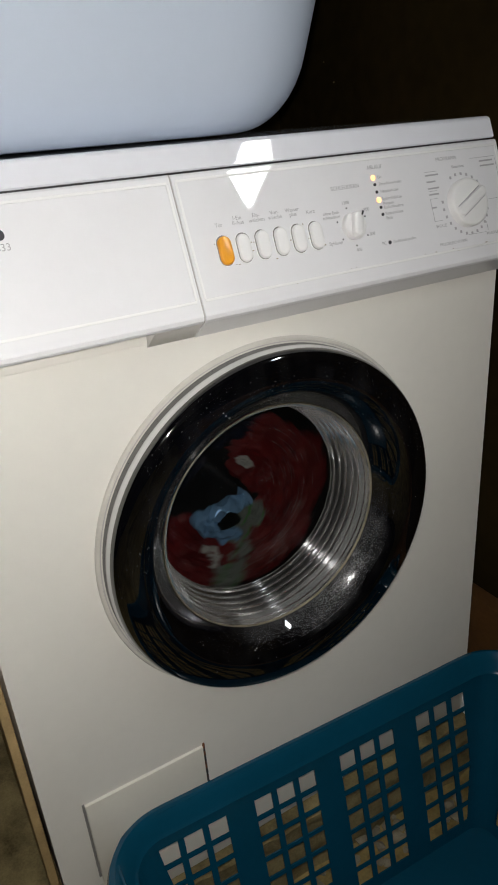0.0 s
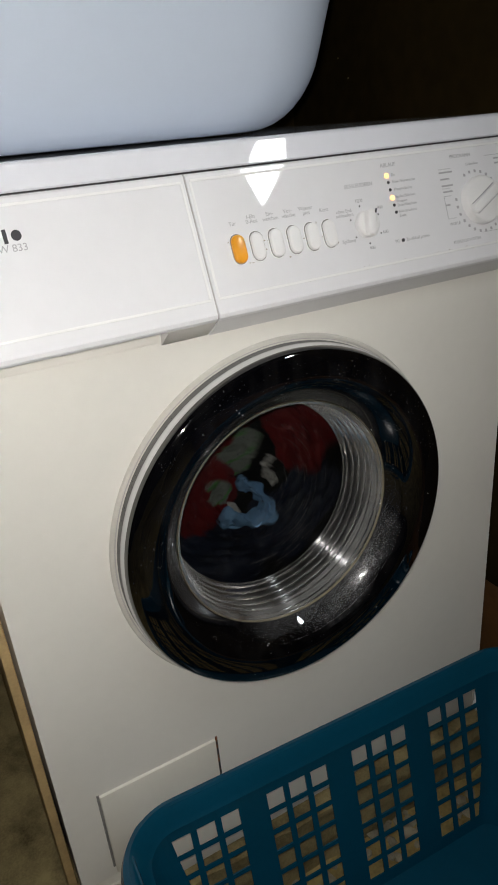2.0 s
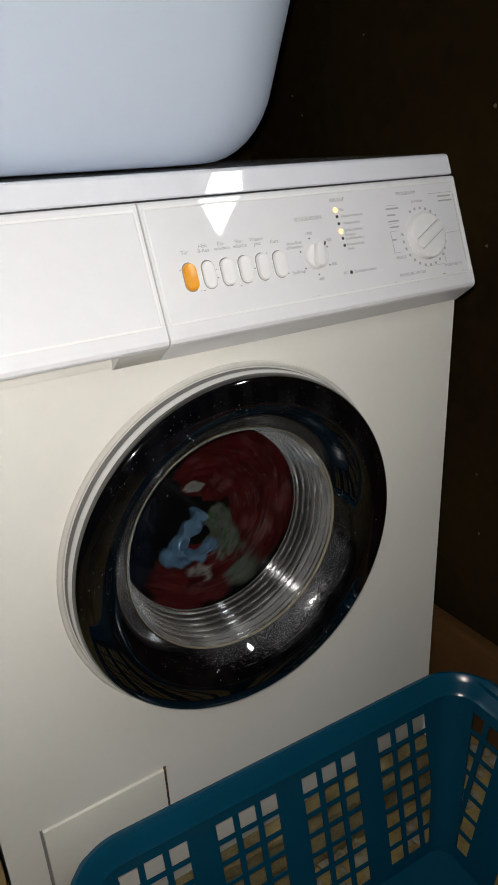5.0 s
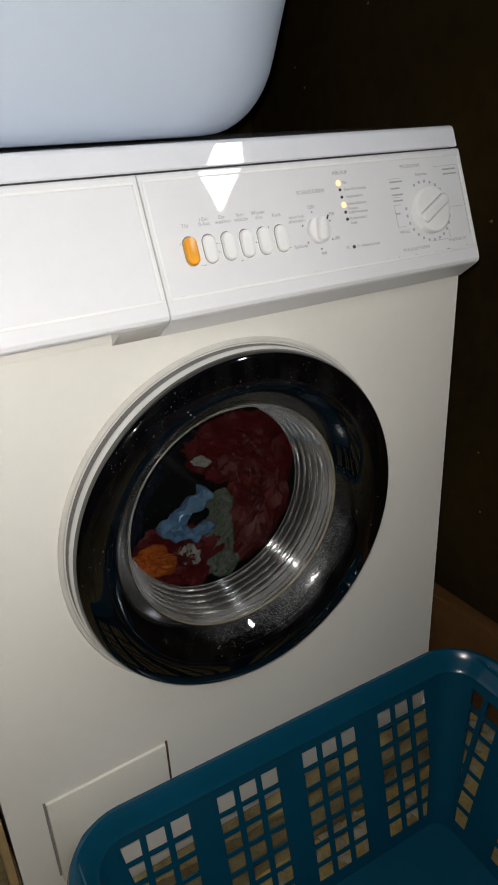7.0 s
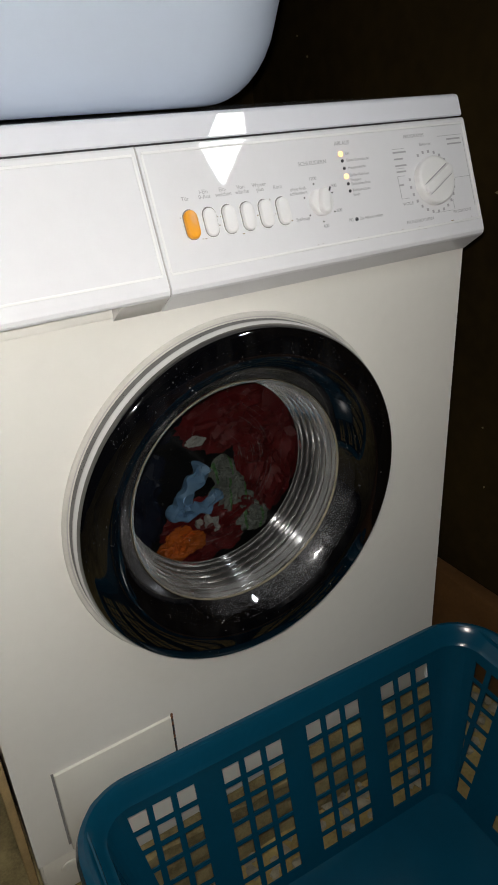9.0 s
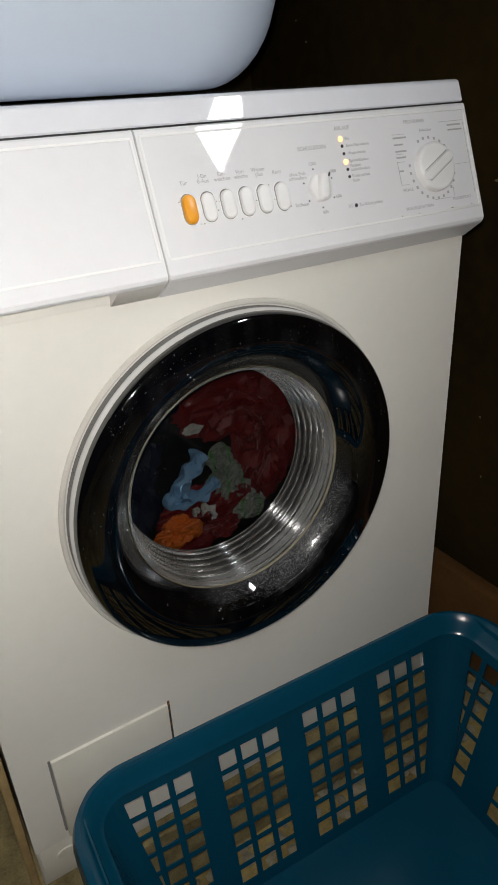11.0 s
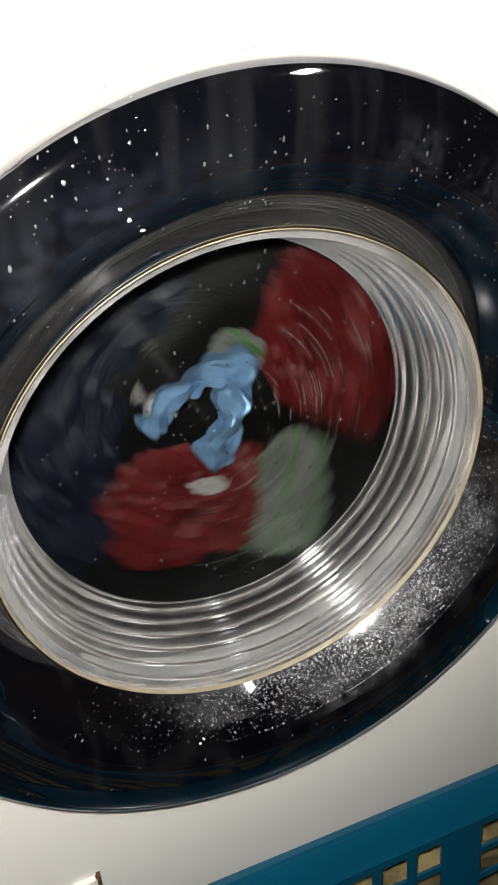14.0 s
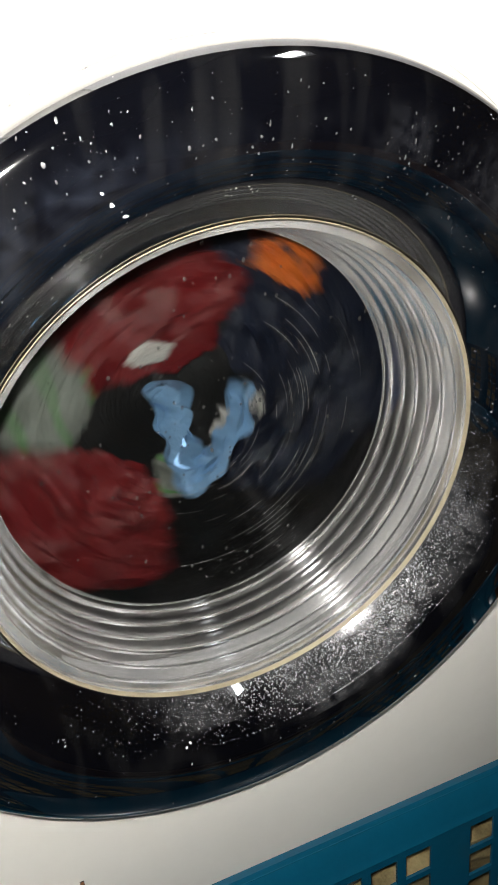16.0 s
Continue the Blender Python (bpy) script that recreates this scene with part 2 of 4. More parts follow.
def lathe(profile, seg=96, closed=False):
    """Turns (radius, y) points round the y axis."""
    bm = bmesh.new()
    rings = []
    for r, y in profile:
        rings.append([bm.verts.new((r * math.cos(2 * math.pi * i / seg), y, r * math.sin(2 * math.pi * i / seg))) for i in range(seg)])
    pairs = list(zip(rings, rings[1:])) + ([(rings[-1], rings[0])] if closed else [])
    for a, b in pairs:
        for i in range(seg):
            j = (i + 1) % seg
            bm.faces.new((a[i], a[j], b[j], b[i]))
    bmesh.ops.recalc_face_normals(bm, faces=bm.faces)
    return bm


def extrude_profile(points, x0, x1):
    """A closed (y, z) outline drawn along x."""
    bm = bmesh.new()
    a = [bm.verts.new((x0, y, z)) for y, z in points]
    b = [bm.verts.new((x1, y, z)) for y, z in points]
    n = len(points)
    for i in range(n):
        bm.faces.new((a[i], a[(i + 1) % n], b[(i + 1) % n], b[i]))
    bm.faces.new(a[::-1])
    bm.faces.new(b)
    bmesh.ops.recalc_face_normals(bm, faces=bm.faces)
    return bm


def prism(outline, depth, bevel=0.0):
    """A flat outline in x, y raised by depth along z."""
    bm = bmesh.new()
    a = [bm.verts.new((x, y, 0)) for x, y in outline]
    b = [bm.verts.new((x, y, depth)) for x, y in outline]
    n = len(outline)
    for i in range(n):
        bm.faces.new((a[i], a[(i + 1) % n], b[(i + 1) % n], b[i]))
    bm.faces.new(a[::-1])
    top = bm.faces.new(b)
    bmesh.ops.recalc_face_normals(bm, faces=bm.faces)
    if bevel:
        bmesh.ops.bevel(bm, geom=list(top.edges), offset=bevel, segments=3, affect="EDGES", profile=0.5)
    return bm


def tube(path, r, seg=8, closed=False):
    bm = bmesh.new()
    n = len(path)
    rings = []
    for i, p in enumerate(path):
        p = Vector(p)
        a = Vector(path[(i - 1) % n]) if closed or i > 0 else p
        b = Vector(path[(i + 1) % n]) if closed or i < n - 1 else p
        d = (b - a).normalized()
        up = Vector((0, 0, 1)) if abs(d.z) < 0.9 else Vector((0, 1, 0))
        s = d.cross(up).normalized()
        u = s.cross(d)
        rings.append([bm.verts.new(p + r * (math.cos(2 * math.pi * k / seg) * s + math.sin(2 * math.pi * k / seg) * u)) for k in range(seg)])
    for i in range(n if closed else n - 1):
        a, b = rings[i], rings[(i + 1) % n]
        for k in range(seg):
            bm.faces.new((a[k], a[(k + 1) % seg], b[(k + 1) % seg], b[k]))
    if not closed:
        bm.faces.new(rings[0][::-1])
        bm.faces.new(rings[-1])
    bmesh.ops.recalc_face_normals(bm, faces=bm.faces)
    return bm


def capsule(w, h, n=10):
    r = w / 2
    pts = [(r * math.cos(math.pi * i / n), h / 2 - r + r * math.sin(math.pi * i / n)) for i in range(n + 1)]
    return pts + [(-x, -y) for x, y in pts]


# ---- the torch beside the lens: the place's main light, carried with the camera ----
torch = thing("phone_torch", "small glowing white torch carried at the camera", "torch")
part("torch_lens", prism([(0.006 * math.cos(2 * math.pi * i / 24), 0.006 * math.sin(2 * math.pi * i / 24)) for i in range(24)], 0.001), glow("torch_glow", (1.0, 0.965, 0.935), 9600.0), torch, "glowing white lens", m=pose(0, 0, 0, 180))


# ---- the room ----
FLOOR_Z = -0.088
bm = bmesh.new()
bmesh.ops.create_grid(bm, x_segments=120, y_segments=120, size=1.6, matrix=Matrix.Translation((-0.35, -0.75, FLOOR_Z)))
for v in bm.verts:
    v.co.z += 0.006 * noise.noise(v.co * 9) + 0.004 * noise.noise(v.co * 31) - 0.004
floor = tagged(part("floor", bm, FLOOR), "uneven earthy cellar floor, yellow-brown and dirty", "floor", kind="structure")
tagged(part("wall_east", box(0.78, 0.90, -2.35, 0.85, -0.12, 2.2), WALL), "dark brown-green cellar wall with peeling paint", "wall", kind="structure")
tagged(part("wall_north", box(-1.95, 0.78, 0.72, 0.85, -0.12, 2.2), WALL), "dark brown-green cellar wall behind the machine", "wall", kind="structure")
# unseen sides that close the room, nearly black to bounce little light
tagged(part("wall_west", box(-2.07, -1.95, -2.35, 0.85, -0.12, 2.2), ROOM_DARK), "unseen cellar wall, kept nearly black", "wall", kind="structure")
tagged(part("wall_south", box(-1.95, 0.78, -2.35, -2.23, -0.12, 2.2), ROOM_DARK), "unseen cellar wall, kept nearly black", "wall", kind="structure")
tagged(part("ceiling", box(-2.07, 0.90, -2.35, 0.85, 2.2, 2.3), ROOM_DARK), "unseen cellar ceiling, kept nearly black", "ceiling", kind="structure")
bm = box(0.748, 0.779, -2.2, 0.70, FLOOR_Z, 0.100, 0.004)
tagged(part("baseboard", bm, WOOD), "brown wooden board along the foot of the wall", "baseboard", kind="structure")

rng = random.Random(8)
flakes_bm = bmesh.new()
for k in range(40):
    y, z = rng.uniform(-0.35, 0.6), rng.uniform(0.15, 1.2)
    pts = [(rng.uniform(0.6, 1.3) * rng.uniform(0.001, 0.0035), 2 * math.pi * i / 6) for i in range(6)]
    ring_v = [flakes_bm.verts.new((0.7785, y + r * math.cos(a), z + r * math.sin(a))) for r, a in pts]
    top_v = flakes_bm.verts.new((0.7770, y, z))
    for i in range(6):
        flakes_bm.faces.new((ring_v[i], ring_v[(i + 1) % 6], top_v))
tagged(part("paint_flakes", flakes_bm, mat("pale_flake", (0.20, 0.15, 0.07), 0.9, vary=0.4, scale=40)), "small pale flakes of peeling paint on the cellar wall", "paint flakes", kind="stuff")

# concrete plinth under the machine
bm = bmesh.new()
bmesh.ops.create_cube(bm, size=1, matrix=Matrix.Translation((0.28, 0.335, (FLOOR_Z + 0.018) / 2 - 0.004)) @ Matrix.Diagonal((0.74, 0.68, 0.018 - FLOOR_Z + 0.008, 1)))
bmesh.ops.subdivide_edges(bm, edges=bm.edges[:], cuts=34, use_grid_fill=True)
for v in bm.verts:
    k = 0.007 * noise.noise(v.co * 23) + 0.004 * noise.noise(v.co * 70)
    v.co += Vector((k, min(k, 0.004), k * (0.3 if v.co.z > 0.01 else 0.8)))
tagged(part("plinth", bm, STONE), "rough grey concrete plinth under the washing machine", "plinth", kind="structure")

# ---- lamp on the wall, seen as the bright patch in the panel's gloss ----
wall_lamp = thing("wall_lamp", "wall lamp with a slanted four-sided glowing white cover", "lamp", pose(0.78, -0.573, 1.313) @ pose(0, 0, 0, 90, 0, -90))
COVER = [(0.095, 0.052), (0.082, -0.056), (-0.058, -0.048), (-0.125, 0.057)]
part("housing", prism([(x * 1.12, y * 1.16) for x, y in COVER], 0.030, 0.004), UNDER, wall_lamp)
part("cover", prism(COVER, 0.010, 0.002), glow("lamp_cover", (0.93, 0.97, 1.0), 48.0), wall_lamp, "glowing white cover", m=pose(0, 0, 0.031))

# ---- the washing machine ----
W_M, DEEP = 0.595, 0.60
CX, CZ = 0.2928, 0.4840
machine = thing("washing_machine", "old cream-white front-loading washing machine, running, on a concrete plinth", "washing machine")


def front_plate():
    """Front sheet with the round opening for the door."""
    bm = bmesh.new()
    n, r = 96, 0.158
    rect = []
    x0, x1, z0, z1 = 0.0, W_M, 0.105, 0.715
    hole, rim, back = [], [], []
    for i in range(n):
        a = 2 * math.pi * i / n
        c, s = math.cos(a), math.sin(a)
        k = min(((x1 - CX) if c > 0 else (x0 - CX)) / c if abs(c) > 1e-6 else 1e9, ((z1 - CZ) if s > 0 else (z0 - CZ)) / s if abs(s) > 1e-6 else 1e9)
        hole.append(bm.verts.new((CX + r * c, 0, CZ + r * s)))
        back.append(bm.verts.new((CX + r * c, 0.02, CZ + r * s)))
        rim.append(bm.verts.new((CX + k * c, 0, CZ + k * s)))
    corners = [bm.verts.new((x, 0, z)) for x, z in ((x1, z1), (x0, z1), (x0, z0), (x1, z0))]
    for i in range(n):
        j = (i + 1) % n
        bm.faces.new((hole[i], rim[i], rim[j], hole[j]))
        bm.faces.new((hole[i], hole[j], back[j], back[i]))
        a, b = rim[i].co, rim[j].co
        if abs(a.x - b.x) > 1e-5 and abs(a.z - b.z) > 1e-5:
            for c in corners:
                if (abs(c.co.x - a.x) < 1e-5 or abs(c.co.z - a.z) < 1e-5) and (abs(c.co.x - b.x) < 1e-5 or abs(c.co.z - b.z) < 1e-5):
                    bm.faces.new((rim[i], c, rim[j]))
    bmesh.ops.recalc_face_normals(bm, faces=bm.faces)
    return bm


part("front_panel", front_plate(), ENAMEL, machine, "cream enamelled front sheet")
for x0, x1 in ((0.0, 0.004), (W_M - 0.004, W_M)):
    part("side_panel", box(x0 + (0.0005 if x0 == 0 else -0.0005), x1 + (0.0005 if x0 == 0 else -0.0005), 0.002, DEEP, 0.05, 0.690, 0.0015), ENAMEL, machine)
    part("upper_side_panel", box(x0 + 0.001 if x0 == 0 else x0 - 0.001, x1 + 0.001 if x0 == 0 else x1 - 0.001, 0.062, DEEP, 0.6905, 0.826, 0.0015), ENAMEL, machine)
part("back_panel", box(0.005, W_M - 0.005, DEEP - 0.004, DEEP, 0.05, 0.826), DARKGAP, machine)
part("bottom_plate", box(0.005, W_M - 0.005, 0.02, DEEP - 0.005, 0.05, 0.054), DARKGAP, machine)
for x in (0.05, W_M - 0.05):
    for y in (0.06, DEEP - 0.06):
        foot = lathe([(0.001, -0.016), (0.022, -0.016), (0.024, -0.012), (0.018, -0.006), (0.008, -0.004), (0.008, 0.016), (0.001, 0.016)], 20)
        bmesh.ops.rotate(foot, verts=foot.verts, matrix=Matrix.Rotation(radians(90), 3, "X"))
        part("foot", foot, RUBBER, machine, m=pose(x, y, 0.034))
# kick strip below the front sheet
strip = part("kick_strip", box(0.001, W_M - 0.001, 0.003, 0.016, 0.041, 0.1035, 0.002), FLAP, machine, "yellowed plastic strip at the foot")
part("screw_cap", prism([(0.011 * math.cos(a), 0.007 * math.sin(a)) for a in [2 * math.pi * i / 20 for i in range(20)]], 0.002, 0.0006), FLAP, strip, m=pose(0.033, 0.0025, 0.081, 90))

# lid
lid_points = [(0.0172, 0.8305), (0.0190, 0.8290), (DEEP, 0.8290), (DEEP, 0.8500), (0.0300, 0.8500), (0.0272, 0.8495), (0.0252, 0.8485), (0.0238, 0.8470)]
lid = extrude_profile(lid_points, -0.0005, W_M + 0.0005)
part("lid", lid, LID, machine, "white lid", smooth=False)


# control fascia: leans back towards the top
def fz(z):
    return 0.0151 - (0.8273 - z) * 0.3826


FAS = 90 - 20.93


def on_fascia(x, z, out=0.0, turn=0.0):
    return pose(x, fz(z), z, FAS) @ pose(0, 0, out, 0, 0, turn)


def fascia_profile(low):
    return [(0.06, 0.8275), (fz(0.8262) + 0.002, 0.8275), (fz(0.8262), 0.8262), (fz(0.724), 0.724), (-0.0262, 0.7185), (-0.0255, 0.7150), (-0.0235, 0.7125)] + low


panel = part("control_panel", extrude_profile(fascia_profile([(-0.0012, 0.6955), (0.06, 0.6955)]), 0.2238, W_M + 0.001), PANEL, machine, "glossy white control panel", smooth=False)
drawer = part("detergent_drawer", extrude_profile(fascia_profile([(-0.018, 0.7125), (-0.010, 0.7190), (0.06, 0.7190)]), -0.001, 0.2220), PANEL, machine, "glossy white drawer front", smooth=False)
part("grip_end", extrude_profile([(-0.0225, 0.7120), (-0.0012, 0.6960), (0.03, 0.6960), (0.03, 0.7120)], 0.1785, 0.2220), UNDER, drawer)
part("grip_recess", box(0.002, 0.1780, -0.0035, 0.02, 0.6990, 0.7185, 0.001), ENAMEL, drawer)
part("drawer_gap", extrude_profile([(y + 0.0016, z) for y, z in fascia_profile([(-0.0012, 0.6970), (0.06, 0.6970)])], 0.2220, 0.2238), GROOVE, machine, smooth=False)
part("lid_gap", box(0.004, W_M - 0.004, 0.0235, 0.2, 0.8272, 0.8294), SLOT, machine)


def bead(x0, x1, z0, z1, parent, w=0.0011):
    """Four thin raised strips round a field of the fascia."""
    h = (z1 - z0) / 0.934
    for a, b, c, d in ((x0, x1, -w, w), (x0, x1, h - w, h + w), (x0 - w, x0 + w, w, h - w), (x1 - w, x1 + w, w, h - w)):
        part("raised_line", box(a, b, c, d, -0.0005, 0.0007, 0.0003), BEAD, parent, m=on_fascia(0, z0))


bead(0.008, 0.2188, 0.7305, 0.8215, drawer)
bead(0.2270, 0.5925, 0.7306, 0.8225, panel)

# push buttons
for i in range(6):
    x = 0.2556 + 0.01862 * i
    well = part("button_well", prism(capsule(0.0150, 0.0272), 0.0006, 0.0003), BEAD, panel, m=on_fascia(x, 0.7652))
    part("well_gap", prism(capsule(0.0135, 0.0258), 0.0004), SEAM, well, m=pose(0, 0.0, 0.0004))
    part("button", prism(capsule(0.0120, 0.0240), 0.0042 if i != 1 else 0.0026, 0.0018), ORANGE if i == 0 else KNOB, well, "orange door button" if i == 0 else "white push button", m=pose(0, -0.0003, 0.0006))


def lobed(r, lobes, depth, n=72):
    return [(r * (1 - depth * (0.5 - 0.5 * math.cos(lobes * 2 * math.pi * i / n))) * math.cos(2 * math.pi * i / n), r * (1 - depth * (0.5 - 0.5 * math.cos(lobes * 2 * math.pi * i / n))) * math.sin(2 * math.pi * i / n)) for i in range(n)]


# spin speed knob
small = part("spin_knob", prism(lobed(0.0128, 6, 0.06), 0.005, 0.002), KNOB, panel, "white rotary spin knob", m=on_fascia(0.3915, 0.7675))
part("grip", prism(capsule(0.0098, 0.0232), 0.0065, 0.0022), KNOB, small, m=pose(0, 0, 0.0048, 0, 0, -12))
part("pointer", box(-0.0007, 0.0007, 0.008, 0.0120, 0.0112, 0.0120), INK_DARK, small, m=pose(0, 0, 0.0, 0, 0, -30))
# programme knob
big = part("programme_knob", prism(lobed(0.0240, 24, 0.015, 96), 0.009, 0.003), KNOB, panel, "large white programme knob", m=on_fascia(0.5352, 0.7712))
part("grip", prism(capsule(0.0105, 0.0440), 0.0035, 0.0016), KNOB, big, m=pose(0, 0, 0.0088, 0, 0, -62))
for s in (-1, 1):
    part("grip_line", box(s * 0.0058 - 0.0004, s * 0.0058 + 0.0004, -0.0185, 0.0185, 0.0091, 0.0098), INK, big, m=pose(0, 0, 0, 0, 0, -62))

# indicator lamps
for k, z in enumerate((0.8058, 0.7998, 0.7933, 0.7863, 0.7798, 0.7735)):
    lit = k in (0, 3)
    part("indicator_lamp", prism([((0.0024 if lit else 0.0015) * math.cos(a), (0.0024 if lit else 0.0015) * math.sin(a)) for a in [2 * math.pi * i / 16 for i in range(16)]], 0.0008, 0.0003), LAMP_ON if lit else INK_DARK, panel, "glowing amber indicator" if lit else "", m=on_fascia(0.4266 + 0.0004 * k, z))
part("indicator_lamp", prism([(0.0018 * math.cos(a), 0.0018 * math.sin(a)) for a in [2 * math.pi * i / 16 for i in range(16)]], 0.0006), INK_DARK, panel, m=on_fascia(0.4295, 0.7485))


def text(body, size, x, z, parent, material=INK, align="LEFT", bold=0.0):
    cu = bpy.data.curves.new("lettering", "FONT")
    cu.body, cu.size, cu.align_x, cu.align_y = body, size, align, "CENTER"
    cu.extrude, cu.offset, cu.space_line = 0.00008, bold, 0.85
    tmp = new("lettering", cu)
    me = bpy.data.meshes.new_from_object(tmp.evaluated_get(bpy.context.evaluated_depsgraph_get()))
    bpy.data.objects.remove(tmp)
    me.materials.clear()
    me.materials.append(material)
    ob = new("lettering", me)
    ob.matrix_basis = on_fascia(x, z, 0.0003)
    ob.parent = parent
    return ob


for i, words in enumerate(("Tür", "I-Ein\n0-Aus", "Ein-\nweichen", "Vor-\nwäsche", "Wasser\nplus", "Kurz")):
    text(words, 0.0048, 0.2556 + 0.01862 * i, 0.7870 if "\n" in words else 0.7852, panel, align="CENTER")
text("SCHLEUDERN", 0.0052, 0.3760, 0.8010, panel)
text("ABLAUF", 0.0052, 0.4215, 0.8148, panel)
text("PROGRAMM", 0.0050, 0.5080, 0.8146, panel)
text("ohne End-\nschleudern", 0.0044, 0.3795, 0.7795, panel, align="RIGHT")
text("Spülstop", 0.0044, 0.3760, 0.7560, panel, align="RIGHT")
text("1200", 0.0044, 0.3885, 0.7880, panel, align="CENTER")
text("900", 0.0044, 0.4075, 0.7800, panel)
text("600", 0.0044, 0.4080, 0.7585, panel)
text("400", 0.0044, 0.3925, 0.7470, panel, align="CENTER")
for words, z in (("Ein", 0.8058), ("Einw./Vorwäsche", 0.7998), ("Hauptwäsche", 0.7933), ("Spülen/Stärken", 0.7868), ("Pumpen", 0.7826), ("Endschleudern", 0.7792), ("Knitterschutz", 0.7738), ("Ende", 0.7698)):
    text(words, 0.0040, 0.4318, z, panel)
text("PC", 0.0042, 0.4200, 0.7485, panel)
text("Zu-Ablauf prüfen", 0.0042, 0.4330, 0.7485, panel)
text("Einkochen", 0.0040, 0.5352, 0.8062, panel, align="CENTER")
text("WOLLE", 0.0042, 0.4905, 0.7545, panel)
text("PFLEGELEICHT/FEIN", 0.0042, 0.4905, 0.7375, panel)
text("PFLEGELEICHT", 0.0040, 0.5560, 0.7400, panel)


def bar(x0, x1, z, h=0.0016, material=INK, parent=panel):
    return part("printed_bar", box(x0, x1, -h / 2, h / 2, 0.0001, 0.0003), material, parent, smooth=False, m=on_fascia(0, z))


for x0, x1, z in ((0.4905, 0.5075, 0.8015), (0.4905, 0.5020, 0.7955), (0.4905, 0.5050, 0.7895), (0.4905, 0.5030, 0.7840), (0.5660, 0.5850, 0.8085), (0.5660, 0.5860, 0.8040), (0.4905, 0.4965, 0.7720)):
    bar(x0, x1, z)
for x0, x1, z in ((0.4905, 0.5060, 0.8045), (0.4905, 0.5010, 0.7870), (0.4905, 0.5000, 0.7800), (0.4905, 0.5010, 0.7595), (0.5680, 0.5890, 0.7720), (0.5300, 0.5560, 0.7420), (0.5540, 0.5880, 0.8120)):
    bar(x0, x1, z, 0.0004)
for x, z0, z1 in ((0.4905, 0.7595, 0.7800), (0.5590, 0.7430, 0.7520), (0.5890, 0.7430, 0.8100)):
    part("printed_bar", box(-0.0002, 0.0002, 0, (z1 - z0) / 0.934, 0.0001, 0.0003), INK, panel, smooth=False, m=on_fascia(x, z0))
for i in range(22):
    a = radians(115 - i * 14.5)
    x, z = 0.5352 + 0.0300 * math.cos(a), 0.7712 + 0.0300 * 0.934 * math.sin(a)
    part("scale_mark", box(-0.0013, 0.0013, -0.0014, 0.0014, 0.0001, 0.0003), INK, panel, smooth=False, m=on_fascia(x, z))
for a in (100, 160, 215, 268, 325, 25):
    x, z = 0.3915 + 0.0175 * math.cos(radians(a)), 0.7675 + 0.0175 * 0.934 * math.sin(radians(a))
    part("scale_mark", prism([(0.0008 * math.cos(t), 0.0008 * math.sin(t)) for t in [2 * math.pi * i / 10 for i in range(10)]], 0.0003), INK_DARK, panel, m=on_fascia(x, z))
rng = random.Random(77)
grime = bmesh.new()
for k in range(46):
    x, z = rng.uniform(0.30, 0.59), 0.7302 + rng.choice((0.0, 0.0, 0.0022)) + rng.uniform(-0.0005, 0.0005)
    if k > 30:
        x, z = 0.2556 + 0.01862 * rng.randrange(6) + rng.choice((-0.0078, 0.0078)), 0.7652 + rng.uniform(-0.014, 0.012)
    bmesh.ops.create_icosphere(grime, subdivisions=1, radius=rng.uniform(0.0002, 0.0006), matrix=on_fascia(x, z, 0.0001) @ Matrix.Diagonal((rng.uniform(1, 3), 1, 0.3, 1)))
tagged(part("grime", grime, mat("brown_grime", (0.30, 0.24, 0.15), 0.9), panel, "brown specks of grime"), kind="stuff")
# maker's mark as plain shapes, and the type number
for k, (x, w, h) in enumerate(((0.040, 0.012, 0.010), (0.0545, 0.003, 0.010), (0.0605, 0.0075, 0.007), (0.0700, 0.003, 0.0105), (0.0760, 0.0075, 0.007))):
    part("maker_mark", prism(capsule(w, max(h, w + 0.0005)) if k in (2, 4) else [(-w / 2, -h / 2), (w / 2, -h / 2), (w / 2, h / 2), (-w / 2, h / 2)], 0.0003), INK_DARK, drawer, m=on_fascia(x + w / 2, 0.8005))
text("W 833", 0.0078, 0.0640, 0.7918, drawer, INK)

# filter flap at the lower left
flap = part("filter_flap", box(0.0400, 0.1770, -0.0035, 0.004, 0.1080, 0.2310, 0.0012), FLAP, machine, "yellowed filter flap, a little rusty at its edge")
part("flap_shadow_gap", box(0.0372, 0.0398, -0.0012, 0.003, 0.118, 0.2325), SEAM, machine)
part("flap_shadow_gap", box(0.1775, 0.1800, -0.0012, 0.003, 0.118, 0.2335), SLOT, machine)
random.seed(4)
for k, (z, size) in enumerate(((0.2322, 1.0), (0.2285, 0.55), (0.2195, 0.8), (0.2050, 0.45), (0.1985, 0.9), (0.1830, 0.4))):
    bm = bmesh.new()
    bmesh.ops.create_icosphere(bm, subdivisions=2, radius=1)
    for v in bm.verts:
        v.co *= 1 + 0.5 * noise.noise(v.co * 2 + Vector((k, 0, 0)))
        v.co = Vector((v.co.x * 0.0016 * size, v.co.y * 0.0008, v.co.z * 0.0034 * size))
    part("rust_spot", bm, RUST, flap, m=pose(0.1782 + 0.0008 * random.random(), -0.0018, z))

